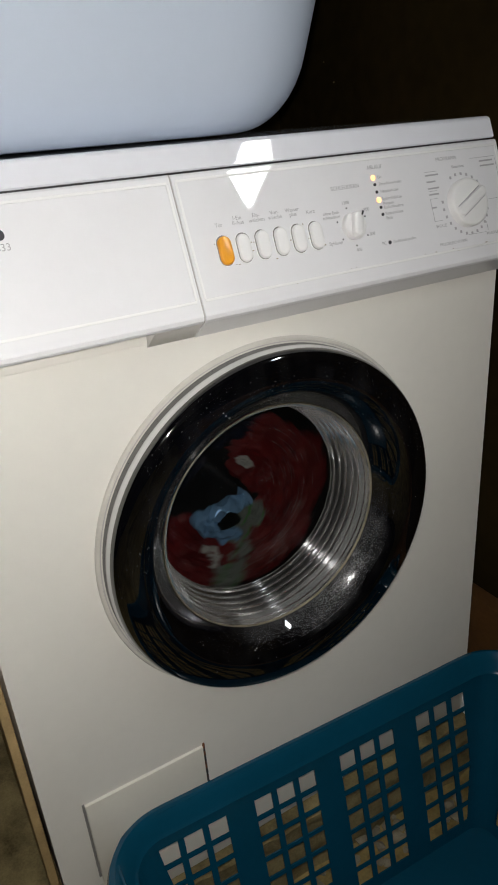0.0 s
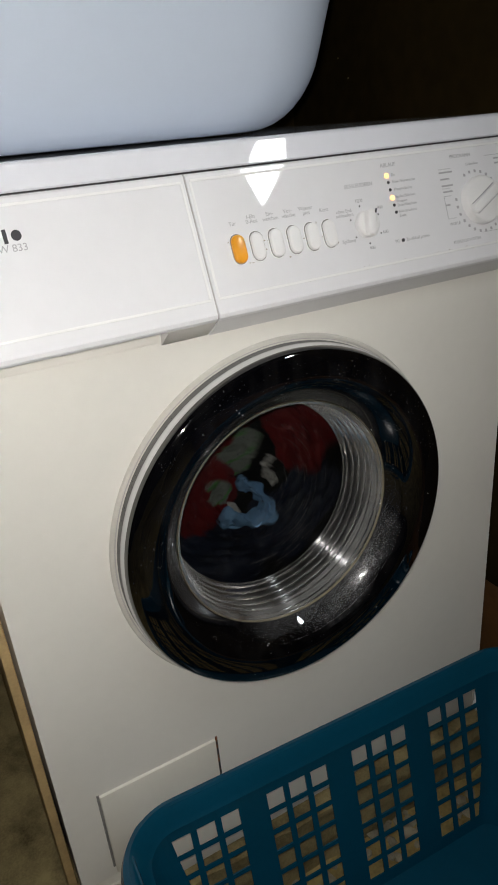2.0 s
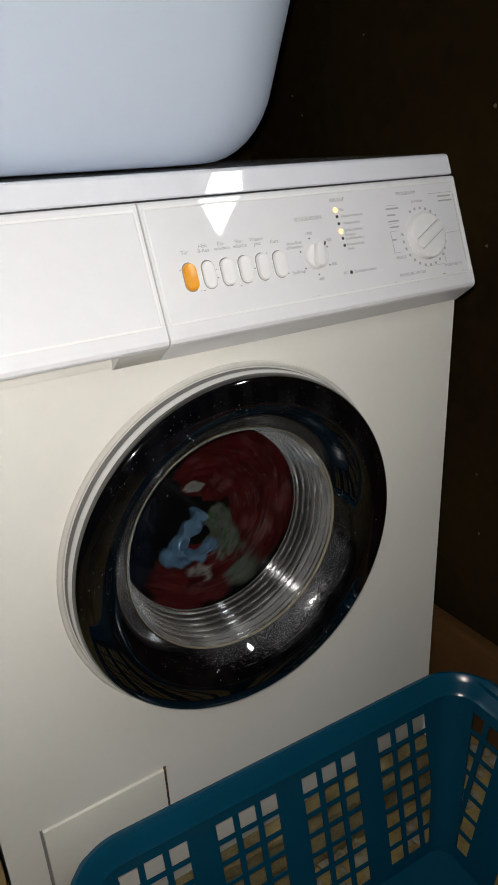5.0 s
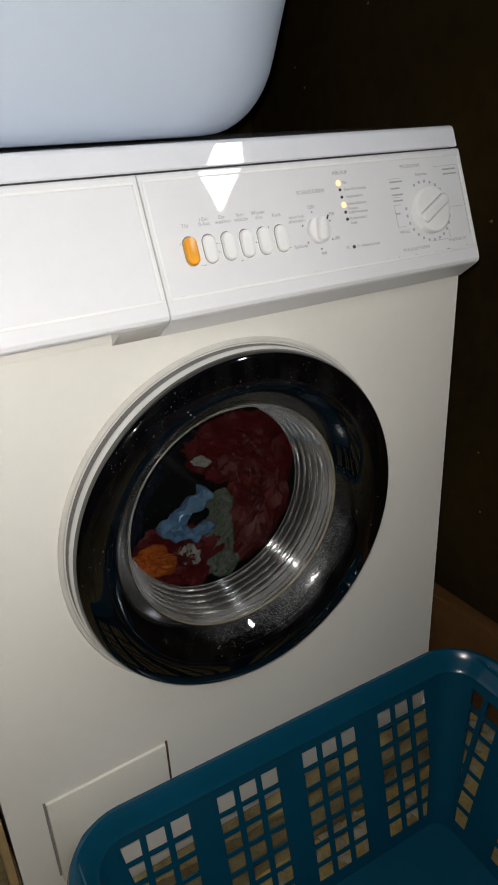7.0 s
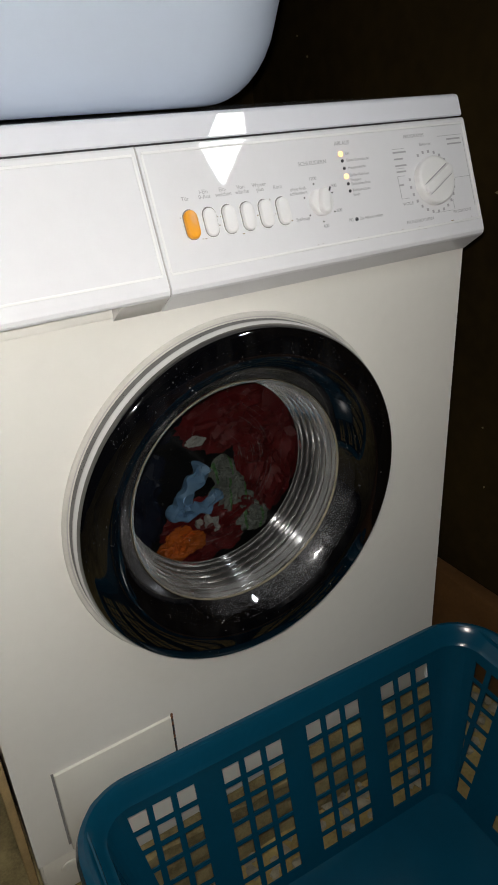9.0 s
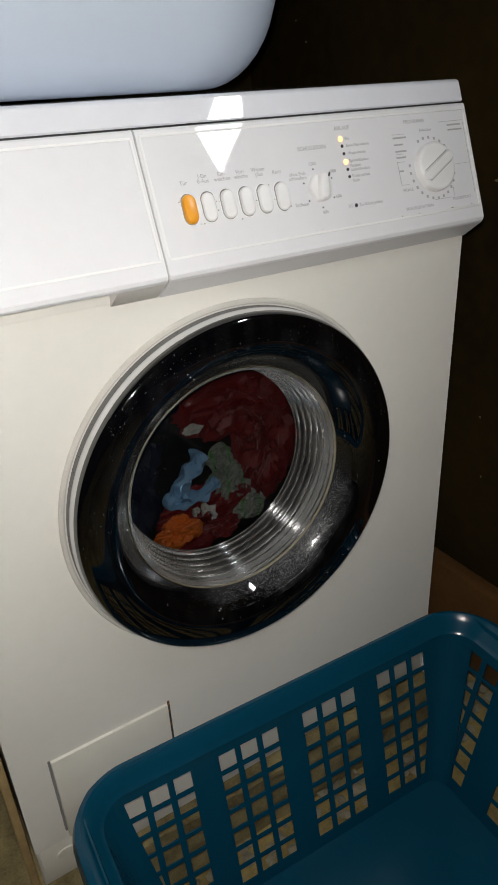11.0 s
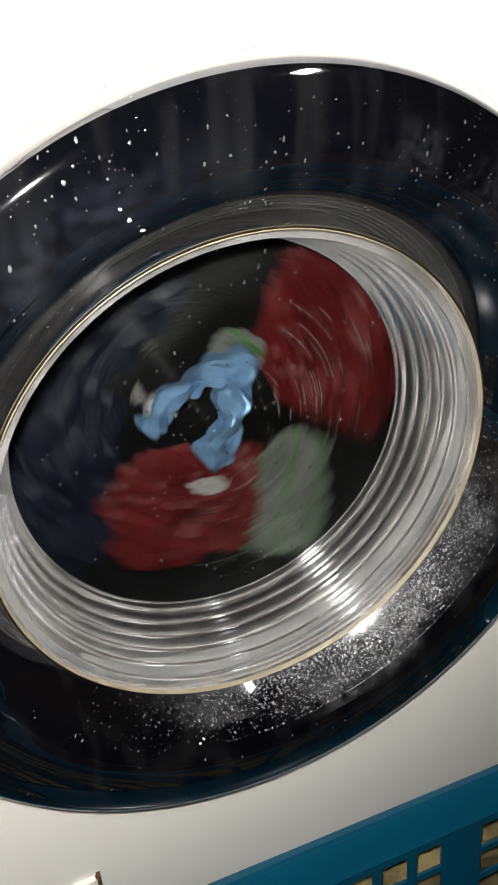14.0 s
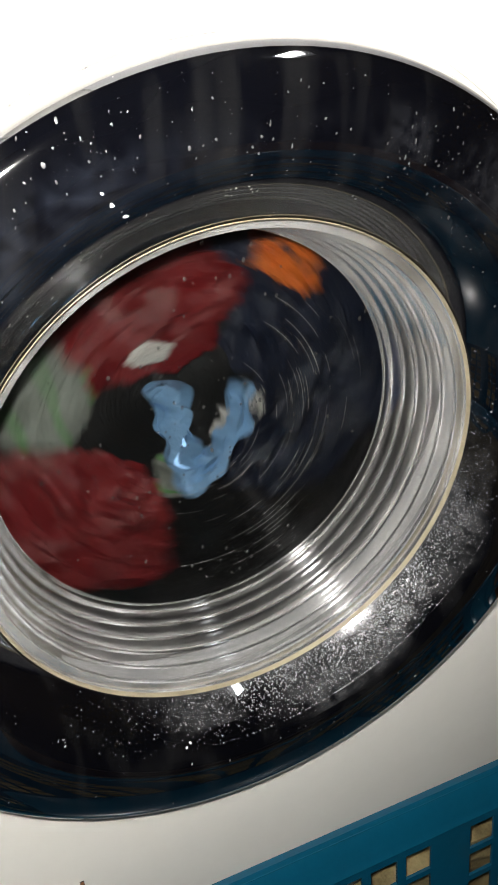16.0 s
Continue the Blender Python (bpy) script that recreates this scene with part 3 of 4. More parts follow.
# ---- door ----
door = part("door", lathe([(0.1560, 0.006), (0.1880, 0.0), (0.1949, -0.0003), (0.1948, -0.0016), (0.1936, -0.0030), (0.1914, -0.0034), (0.1904, -0.0022), (0.1880, -0.0030), (0.1560, -0.001)], 128, True), GASKET, machine, "round door with black glass ring", m=pose(CX, 0, CZ))
part("rim", lathe([(0.1884, -0.003), (0.1878, -0.0050), (0.1874, -0.0080), (0.1876, -0.0100), (0.1800, -0.0100), (0.1800, -0.003)], 160, True), RIM, door, "satin grey rim with dark pits")
part("rim_lip", lathe([(0.1877, -0.0100), (0.1884, -0.0112), (0.1884, -0.0140), (0.1878, -0.0168), (0.1866, -0.0184), (0.1800, -0.0160), (0.1800, -0.0100)], 160, True), LIP, door, "pale polished outer lip")
rng = random.Random(52)
pits = bmesh.new()
for k in range(150):
    a, y = radians(rng.gauss(130, 45)), rng.choice((-0.0035, -0.0060, -0.0090, -0.0110)) + rng.uniform(-0.001, 0.001)
    bmesh.ops.create_icosphere(pits, subdivisions=1, radius=rng.uniform(0.0002, 0.0006), matrix=Matrix.Translation((0.1878 * math.cos(a), y, 0.1878 * math.sin(a))))
tagged(part("rim_pits", pits, SLOT, door, "dark pits and dirt in the rim"), kind="stuff")
part("black_ring", lathe([(0.1868, -0.0185), (0.1863, -0.0220), (0.1850, -0.0250), (0.1826, -0.0272), (0.1780, -0.0285), (0.1700, -0.0291), (0.1600, -0.0288), (0.1530, -0.0268), (0.1450, -0.0215), (0.1370, -0.0135), (0.1300, -0.0045), (0.1262, 0.0015), (0.1275, 0.006), (0.1500, -0.003), (0.1800, -0.012)], 192, True), BLACK, door, "black glass ring with dried lime spots")
part("door_groove", lathe([(0.1908, -0.0024), (0.1904, -0.0030), (0.1898, -0.0030), (0.1898, -0.0024)], 128, True), GROOVE, door)
RING_PROFILE = [(0.1262, 0.0015), (0.1300, -0.0045), (0.1370, -0.0135), (0.1450, -0.0215), (0.1530, -0.0268), (0.1600, -0.0288), (0.1700, -0.0291), (0.1780, -0.0285), (0.1826, -0.0272), (0.1850, -0.0250)]


def flakes(count, seed, r_range, angles, sizes, stretch):
    """Dried lime spots lying on the black ring."""
    rng = random.Random(seed)
    bm = bmesh.new()
    centres = [(rng.uniform(*angles), rng.uniform(*r_range)) for _ in range(max(6, count // 14))]
    for k in range(count):
        if rng.random() < 0.55:
            a, r = rng.choice(centres)
            a, r = a + rng.gauss(0, 4.5), r + rng.gauss(0, 0.0045)
        else:
            a, r = rng.uniform(*angles), rng.uniform(*r_range)
        if stretch < 0.35:
            a, r = rng.gauss(sum(angles) / 2, (angles[1] - angles[0]) * 0.24), r_range[0] + abs(rng.gauss(0, (r_range[1] - r_range[0]) * 0.5))
        r = min(max(r, r_range[0]), r_range[1])
        for (r0, y0), (r1, y1) in zip(RING_PROFILE, RING_PROFILE[1:]):
            if r0 <= r <= r1:
                break
        y = y0 + (y1 - y0) * (r - r0) / (r1 - r0)
        c, q = math.cos(radians(a)), math.sin(radians(a))
        n = Vector((-(y1 - y0) * -c, -(r1 - r0), -(y1 - y0) * -q)).normalized()
        size = sizes[0] * (sizes[1] / sizes[0]) ** (rng.random() ** 2.2)
        down = (Vector((0, 0, 1)) - n * n.z).normalized()
        side = n.cross(down)
        p = Vector((r * c, y, r * q)) + n * 0.00025
        long = 1 + stretch * rng.random() ** 3
        ring = []
        m = 7
        for i in range(m):
            t = 2 * math.pi * i / m
            f = size * rng.uniform(0.65, 1.25)
            ring.append(bm.verts.new(p + side * (f * math.cos(t)) + down * (f * long * math.sin(t))))
        top = bm.verts.new(p + n * size * 0.35)
        for i in range(m):
            bm.faces.new((ring[i], ring[(i + 1) % m], top))
    bmesh.ops.recalc_face_normals(bm, faces=bm.faces)
    return bm


LIME = mat("lime_scale", (0.050, 0.050, 0.049), 0.35, vary=0.4, scale=300)
CRUST = mat("lime_crust", (0.10, 0.10, 0.105), 0.25, vary=0.4, scale=300, spec=0.9)
tagged(part("lime_speckle", flakes(900, 5, (0.138, 0.1835), (20, 175), (0.00010, 0.00062), 2.0), LIME, door, "dried white lime spots"), kind="stuff")
tagged(part("lime_speckle", flakes(180, 9, (0.135, 0.183), (-170, 20), (0.00012, 0.0006), 1.0), LIME, door, "dried white lime spots"), kind="stuff")
tagged(part("lime_crust", flakes(6000, 6, (0.1266, 0.1450), (-118, -2), (0.00014, 0.00055), 0.3), CRUST, door, "glittering crust of lime"), kind="stuff")


def film_mat(name, color, amount, scale, lo, hi, rough):
    """A thin dried film: patchy cover over what lies beneath."""
    m = bpy.data.materials.new(name)
    m.use_nodes = True
    n, l = m.node_tree.nodes, m.node_tree.links
    bsdf = n["Principled BSDF"]
    bsdf.inputs["Base Color"].default_value = (*color, 1)
    bsdf.inputs["Roughness"].default_value = rough
    clear = n.new("ShaderNodeBsdfTransparent")
    mix = n.new("ShaderNodeMixShader")
    co = n.new("ShaderNodeTexCoord")
    vals = []
    for k, sc in enumerate((scale, scale * 9)):
        tex = n.new("ShaderNodeTexNoise")
        tex.inputs["Scale"].default_value = sc
        tex.inputs["Detail"].default_value = 6
        l.new(co.outputs["Object"], tex.inputs["Vector"])
        r = n.new("ShaderNodeMapRange")
        r.inputs["From Min"].default_value = lo if k == 0 else 0.3
        r.inputs["From Max"].default_value = hi if k == 0 else 0.75
        l.new(tex.outputs["Fac"], r.inputs["Value"])
        vals.append(r.outputs["Result"])
    p = n.new("ShaderNodeMath")
    p.operation = "MULTIPLY"
    l.new(vals[0], p.inputs[0])
    l.new(vals[1], p.inputs[1])
    q = n.new("ShaderNodeMath")
    q.operation = "MULTIPLY"
    l.new(p.outputs[0], q.inputs[0])
    q.inputs[1].default_value = amount
    # the film thins out towards its border
    uv = n.new("ShaderNodeUVMap")
    uv.uv_map = "spread"
    sep = n.new("ShaderNodeSeparateXYZ")
    l.new(uv.outputs[0], sep.inputs[0])
    last = q
    for axis in ("X", "Y"):
        fade = n.new("ShaderNodeMapRange")
        fade.interpolation_type = "SMOOTHSTEP"
        fade.inputs["From Max"].default_value = 0.45 if axis == "Y" else 0.3
        l.new(sep.outputs[axis], fade.inputs["Value"])
        w = n.new("ShaderNodeMath")
        w.operation = "MULTIPLY"
        l.new(last.outputs[0], w.inputs[0])
        l.new(fade.outputs["Result"], w.inputs[1])
        last = w
    q = last
    l.new(q.outputs[0], mix.inputs["Fac"])
    l.new(clear.outputs[0], mix.inputs[1])
    l.new(bsdf.outputs[0], mix.inputs[2])
    l.new(mix.outputs[0], n["Material Output"].inputs["Surface"])
    return m


def film_patch(r0, r1, a0, a1, seed, steps=80, across=10):
    """A patch of film with an uneven outline, just proud of the ring."""
    bm = bmesh.new()
    rows = []
    for i in range(steps + 1):
        u = i / steps
        a = radians(a0 + (a1 - a0) * u)
        taper = math.sin(math.pi * u) ** 0.5
        mid = r0 if r0 < 0.13 else (r0 + r1) / 2
        row = []
        for j in range(across + 1):
            edge = r0 + (r1 - r0) * j / across
            r = mid + (edge - mid) * taper * (0.8 + 0.4 * noise.noise(Vector((u * 9, seed, j * 0.15))))
            r = min(max(r, 0.1264), 0.1845)
            for (ra, ya), (rb, yb) in zip(RING_PROFILE, RING_PROFILE[1:]):
                if ra <= r <= rb:
                    y = ya + (yb - ya) * (r - ra) / (rb - ra)
                    break
            row.append(bm.verts.new((r * math.cos(a), y - 0.0003, r * math.sin(a))))
        rows.append(row)
    layer = bm.loops.layers.uv.new("spread")
    for i, (p, q) in enumerate(zip(rows, rows[1:])):
        for j in range(across):
            f = bm.faces.new((p[j], q[j], q[j + 1], p[j + 1]))
            for loop, (di, dj) in zip(f.loops, ((0, 0), (1, 0), (1, 1), (0, 1))):
                u, v = (i + di) / steps, (j + dj) / across
                loop[layer].uv = (min(u, 1 - u), 1 - v if r0 < 0.13 else min(v, 1 - v))
    bmesh.ops.recalc_face_normals(bm, faces=bm.faces)
    return bm


# dried lime whose grey also paints the soft haze round the torch's highlight
part("lime_sheen_film", film_patch(0.1264, 0.154, -130, 10, 1.0), film_mat("lime_sheen_film", (0.16, 0.16, 0.165), 0.85, 18, 0.28, 0.62, 0.17), door, "grey film of dried lime with the torch's hazy sheen in its colour")
# smear tinted blue to paint the torch's glow on the upper left bevel
part("smear", film_patch(0.134, 0.1845, 85, 190, 2.0), film_mat("blue_grey_sheen", (0.10, 0.12, 0.17), 0.08, 22, 0.40, 0.80, 0.30), door, "faint dried smear with the torch's bluish sheen in its colour")
part("smear", film_patch(0.136, 0.1845, 5, 95, 3.0), film_mat("grey_smear", (0.10, 0.105, 0.12), 0.20, 40, 0.45, 0.80, 0.30), door, "faint grey dried smear")
# ridged bowl, then its bulged clear bottom
prof = []
for i in range(61):
    u = i / 60
    r = 0.1262 + (0.1135 - 0.1262) * u ** 1.2
    y = 0.0005 + 0.058 * u
    prof.append((r - 0.0036 * abs(math.sin(u * math.pi * 6.5)) ** 0.8 * (1 if 0.06 < u < 0.97 else 0), y))
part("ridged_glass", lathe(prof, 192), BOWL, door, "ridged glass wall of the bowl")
prof = [(0.1135 * math.sin(radians(a)) / math.sin(radians(62)), 0.0585 + 0.0105 * (math.cos(radians(a)) - math.cos(radians(62))) / (1 - math.cos(radians(62)))) for a in range(62, 0, -3)] + [(0.0008, 0.0690)]
part("bowl_bottom", lathe(prof, 128), CLEAR, door, "clear bulged glass")
part("glass_edge", lathe([(0.1260, 0.0016), (0.1265, 0.0002), (0.1270, -0.0006), (0.1266, -0.0010), (0.1259, 0.0002)], 128, True), mat("tan_scale", (0.20, 0.17, 0.11), 0.4, vary=0.35, scale=60), door, "tan lime line round the glass")
rng = random.Random(31)
streaks = bmesh.new()
for k in range(60):
    r = rng.uniform(0.030, 0.100)
    a0, span = rng.uniform(-110, 40), rng.uniform(8, 34)
    w = rng.uniform(0.00004, 0.00010)
    last = None
    for i in range(13):
        a = radians(a0 + span * i / 12)
        pair = []
        for q in (r - w, r + w):
            q = min(q, 0.1130)
            e = math.asin(q * math.sin(radians(62)) / 0.1135)
            y = 0.0585 + 0.0105 * (math.cos(e) - math.cos(radians(62))) / (1 - math.cos(radians(62)))
            pair.append(streaks.verts.new((q * math.cos(a), y - 0.0003, q * math.sin(a))))
        if last:
            streaks.faces.new((last[0], last[1], pair[1], pair[0]))
        last = pair
tagged(part("soap_film", streaks, mat("soap_residue", (0.15, 0.15, 0.14), 0.5), door, "fine soap streaks on the glass"), kind="stuff")
rng = random.Random(21)
drops = bmesh.new()
for k in range(180):
    a = math.radians(rng.uniform(4, 60))
    t = rng.uniform(0, 2 * math.pi)
    r = 0.1135 * math.sin(a) / math.sin(radians(62))
    y = 0.0585 + 0.0105 * (math.cos(a) - math.cos(radians(62))) / (1 - math.cos(radians(62)))
    size = rng.uniform(0.0002, 0.0009)
    bmesh.ops.create_icosphere(drops, subdivisions=2, radius=size, matrix=Matrix.Translation((r * math.cos(t), y - 0.0004, r * math.sin(t))) @ Matrix.Diagonal((1, 0.5, rng.uniform(1.0, 1.8), 1)))
tagged(part("water_spray", drops, glass("water", 0.02, rough=0.02, ior=1.4), door, "water drops on the glass"), kind="stuff")
part("seal", lathe([(0.1540, 0.004), (0.1520, 0.020), (0.1450, 0.026), (0.1520, 0.034), (0.1600, 0.040), (0.1480, 0.048), (0.1640, 0.058), (0.1760, 0.070), (0.1800, 0.060), (0.1680, 0.010)], 96, True), RUBBER, machine, "grey rubber door seal", m=pose(CX, 0, CZ))
drum = part("drum", lathe([(0.1750, 0.074), (0.2000, 0.078), (0.2300, 0.095), (0.2320, 0.33), (0.2200, 0.345), (0.001, 0.350)], 96), STEEL, machine, "steel drum", m=pose(CX, 0, CZ))

# ---- laundry in the drum ----
def sweep(points, widths, thick, seed, seg=20, steps=60):
    """A crumpled strip of cloth along a smooth line of (x, y, z) points."""
    pts = [Vector(p) for p in points]
    def at(u):
        f = u * (len(pts) - 1)
        i = min(int(f), len(pts) - 2)
        t = f - i
        p0, p1, p2, p3 = pts[max(i - 1, 0)], pts[i], pts[i + 1], pts[min(i + 2, len(pts) - 1)]
        w = widths[i] + (widths[i + 1] - widths[i]) * t
        return 0.5 * ((2 * p1) + (p2 - p0) * t + (2 * p0 - 5 * p1 + 4 * p2 - p3) * t * t + (3 * p1 - p0 - 3 * p2 + p3) * t ** 3), w
    bm = bmesh.new()
    rings = []
    for k in range(steps + 1):
        u = k / steps
        p, w = at(u)
        q, _ = at(min(1, u + 0.01))
        o, _ = at(max(0, u - 0.01))
        d = (q - o).normalized()
        s = d.cross(Vector((0, 1, 0))).normalized()
        n = s.cross(d)
        end = min(1, 0.25 + math.sqrt(max(0, min(u, 1 - u))) * 3.2)
        ring = []
        for j in range(seg):
            a = 2 * math.pi * j / seg
            fold = 0.0032 * math.sin(3 * a + 9 * u + seed) + 0.0018 * math.sin(7 * a - 23 * u) + 0.005 * noise.noise(Vector((3 * math.cos(a), 3 * math.sin(a) + seed, u * 14)))
            c = p + s * (math.cos(a) * w * end) + n * (math.sin(a) * (thick * end))
            c += n * fold + s * 0.010 * noise.noise(Vector((seed, math.cos(a) * 1.5, u * 11)))
            ring.append(bm.verts.new(c))
        rings.append(ring)
    for a, b in zip(rings, rings[1:]):
        for j in range(seg):
            bm.faces.new((a[j], a[(j + 1) % seg], b[(j + 1) % seg], b[j]))
    bm.faces.new(rings[0][::-1])
    bm.faces.new(rings[-1])
    bmesh.ops.recalc_face_normals(bm, faces=bm.faces)
    return bm


def lump(center, radii, seed, fold=0.38, sub=5, freq=1.5):
    """A crumpled heap of cloth."""
    bm = bmesh.new()
    bmesh.ops.create_icosphere(bm, subdivisions=sub, radius=1)
    off = Vector((seed * 7.3, seed * 1.7, 0))
    for v in bm.verts:
        d = v.co.copy()
        w = Vector((noise.noise(d * 1.3 + off), noise.noise(d * 1.3 - off), noise.noise(d * 1.1 + off * 2))) * 0.8
        ridge = 0.5 - abs(noise.noise((d + w) * freq * 1.9 + off))
        fine = 0.5 - abs(noise.noise((d + w) * freq * 4.6 + off))
        k = 1 + fold * (noise.noise(d * freq + off) + 0.9 * ridge + 0.45 * fine) - 0.3 * fold
        deep = k + 1.6 * fold * (ridge - 0.3) + 0.7 * fold * (fine - 0.3)
        v.co = Vector((center[0] + d.x * radii[0] * k, center[1] + d.y * radii[1] * deep, center[2] + d.z * radii[2] * k))
    return bm


LAUNDRY = []


CORE = (-0.015, -0.025)


def garment(name, bm, material, label, category, core=False, lag=0.0, shift=(0.0, 0.0, 0.0)):
    ob = tagged(part(name, bm, material), label, category, "laundry in the drum")
    LAUNDRY.append((ob, core, lag, shift))
    return ob


garment("blue_sock", sweep([(-0.004, 0.080, 0.004), (-0.018, 0.078, -0.012), (-0.036, 0.077, -0.032), (-0.043, 0.077, -0.044), (-0.026, 0.079, -0.052), (-0.004, 0.081, -0.050), (0.016, 0.083, -0.040)], (0.009, 0.012, 0.013, 0.009, 0.0065, 0.0058, 0.006), 0.0050, 1.0), C_BLUE, "wet light blue cotton sock, twisted", "sock", True, -155.0)
garment("grey_shirt", lump((0.040, 0.101, -0.064), (0.027, 0.010, 0.030), 2), C_GREY, "wet grey-green striped cotton garment", "shirt", True, -12.0, (0.014, -0.011, -0.012))
garment("striped_sock", lump((0.022, 0.088, -0.016), (0.016, 0.008, 0.014), 3), C_GREY, "small grey-green striped sock", "sock", True, 40.0)
garment("grey_towel", lump((0.062, 0.104, -0.102), (0.029, 0.014, 0.020), 7), C_GREY, "wet grey cotton towel", "towel", lag=-4.0, shift=(0.0, -0.010, 0.0))
garment("red_shirt", lump((0.050, 0.100, 0.050), (0.072, 0.016, 0.046), 4), C_RED, "large wet dark red cotton shirt", "shirt", lag=-28.0, shift=(0.02, 0.034, 0.02))
garment("red_towel", lump((0.098, 0.104, -0.022), (0.040, 0.018, 0.060), 9), C_RED, "wet dark red towel with folds", "towel", lag=28.0, shift=(-0.006, -0.004, 0.0))
garment("red_cloth", lump((0.004, 0.100, -0.096), (0.058, 0.013, 0.042), 5), C_RED, "wet dark red cotton cloth", "cloth", lag=-8.0, shift=(0.0, -0.002, 0.026))
garment("orange_cloth", lump((-0.038, 0.089, -0.098), (0.027, 0.010, 0.020), 6), C_ORANGE, "bright orange cotton cloth, wet and crumpled", "cloth", lag=-50.0, shift=(0.0, 0.014, 0.0))
garment("white_label", lump((-0.010, 0.084, 0.032), (0.011, 0.004, 0.005), 8, 0.5), C_WHITE, "small white cotton rag", "rag", lag=-199.0, shift=(-0.004, 0.0, 0.013))
garment("white_strap", sweep([(-0.020, 0.086, -0.078), (-0.008, 0.085, -0.074), (0.004, 0.085, -0.080), (0.010, 0.086, -0.092)], (0.003, 0.004, 0.004, 0.003), 0.002, 3.0, 10, 24), C_WHITE, "thin white strap of a garment", "strap", True, -155.0, (0.0, 0.0, 0.028))
garment("navy_trousers", lump((-0.095, 0.112, -0.030), (0.050, 0.016, 0.075), 11), C_NAVY, "dark navy wet trousers", "trousers")
garment("navy_sweater", lump((-0.070, 0.116, 0.075), (0.070, 0.018, 0.050), 12), C_NAVY, "dark navy wet sweater", "sweater")
# heap added behind the laundry so the drum's inside stays nearly black
garment("dark_fill", lump((0.0, 0.150, 0.0), (0.200, 0.040, 0.200), 13, 0.12), C_BLACK, "large black laundry heap added to darken the inside of the drum", "towel")

# ---- tub on the lid ----
tub = thing("laundry_tub", "large bluish-white plastic laundry tub standing on the machine's lid", "tub", pose(0.052, 0.322, 0.8505))


def rounded(hx, hy, r, n=14):
    pts = []
    for cx, cy, a0 in ((hx - r, hy - r, 0), (-hx + r, hy - r, 90), (-hx + r, -hy + r, 180), (hx - r, -hy + r, 270)):
        for i in range(n + 1):
            a = radians(a0 + 90 * i / n)
            pts.append((cx + r * math.cos(a), cy + r * math.sin(a)))
    return pts


def loft(levels, cap_first=True, cap_last=False):
    """Joins equal rounded rectangles (hx, hy, r, z)."""
    bm = bmesh.new()
    rings = [[bm.verts.new((x, y, z)) for x, y in rounded(hx, hy, r)] for hx, hy, r, z in levels]
    n = len(rings[0])
    for a, b in zip(rings, rings[1:]):
        for i in range(n):
            bm.faces.new((a[i], a[(i + 1) % n], b[(i + 1) % n], b[i]))
    if cap_first:
        bm.faces.new(rings[0])
    if cap_last:
        bm.faces.new(rings[-1])
    bmesh.ops.recalc_face_normals(bm, faces=bm.faces)
    return bm


levels = []
for k in range(9):
    a = radians(74 * k / 8)
    levels.append((0.323 + 0.081 * math.sin(a), 0.215 + 0.055 * math.sin(a), 0.09 + 0.05 * math.sin(a), 0.002 + 0.095 * (1 - math.cos(a))))
for k in range(1, 8):
    u = k / 7
    levels.append((0.4006 + 0.062 * u, 0.2679 + 0.04 * u, 0.138 + 0.01 * u, 0.0708 + 0.25 * u))
inner = [(hx - 0.004, hy - 0.004, r - 0.003, z + 0.003) for hx, hy, r, z in levels[::-1]]
part("body", loft(levels + inner, True, True), TUB, tub)
part("rim", tube([(x, y, 0.322) for x, y in rounded(0.467, 0.312, 0.152)], 0.008, 10, True), TUB, tub)

# ---- plywood panel beside the machine ----
board = tagged(part("side_board", box(-0.0125, -0.0035, 0.012, 0.60, 0.02, 0.80, 0.001), TAN), "thin tan board standing against the machine's side", "board")

# ---- laundry basket ----
BASKET_H = 0.270
HX, HY = 0.283, 0.200
basket = thing("laundry_basket", "blue plastic laundry basket with square holes, empty, before the machine", "laundry basket", pose(0.3275, -0.219, FLOOR_Z + 0.001, 0, 0, -2.4))


def basket_side(z):
    """Half sizes and corner radius at a height."""
    u = z / BASKET_H
    return HX - 0.062 * (1 - u), HY - 0.055 * (1 - u), 0.036 - 0.012 * (1 - u)


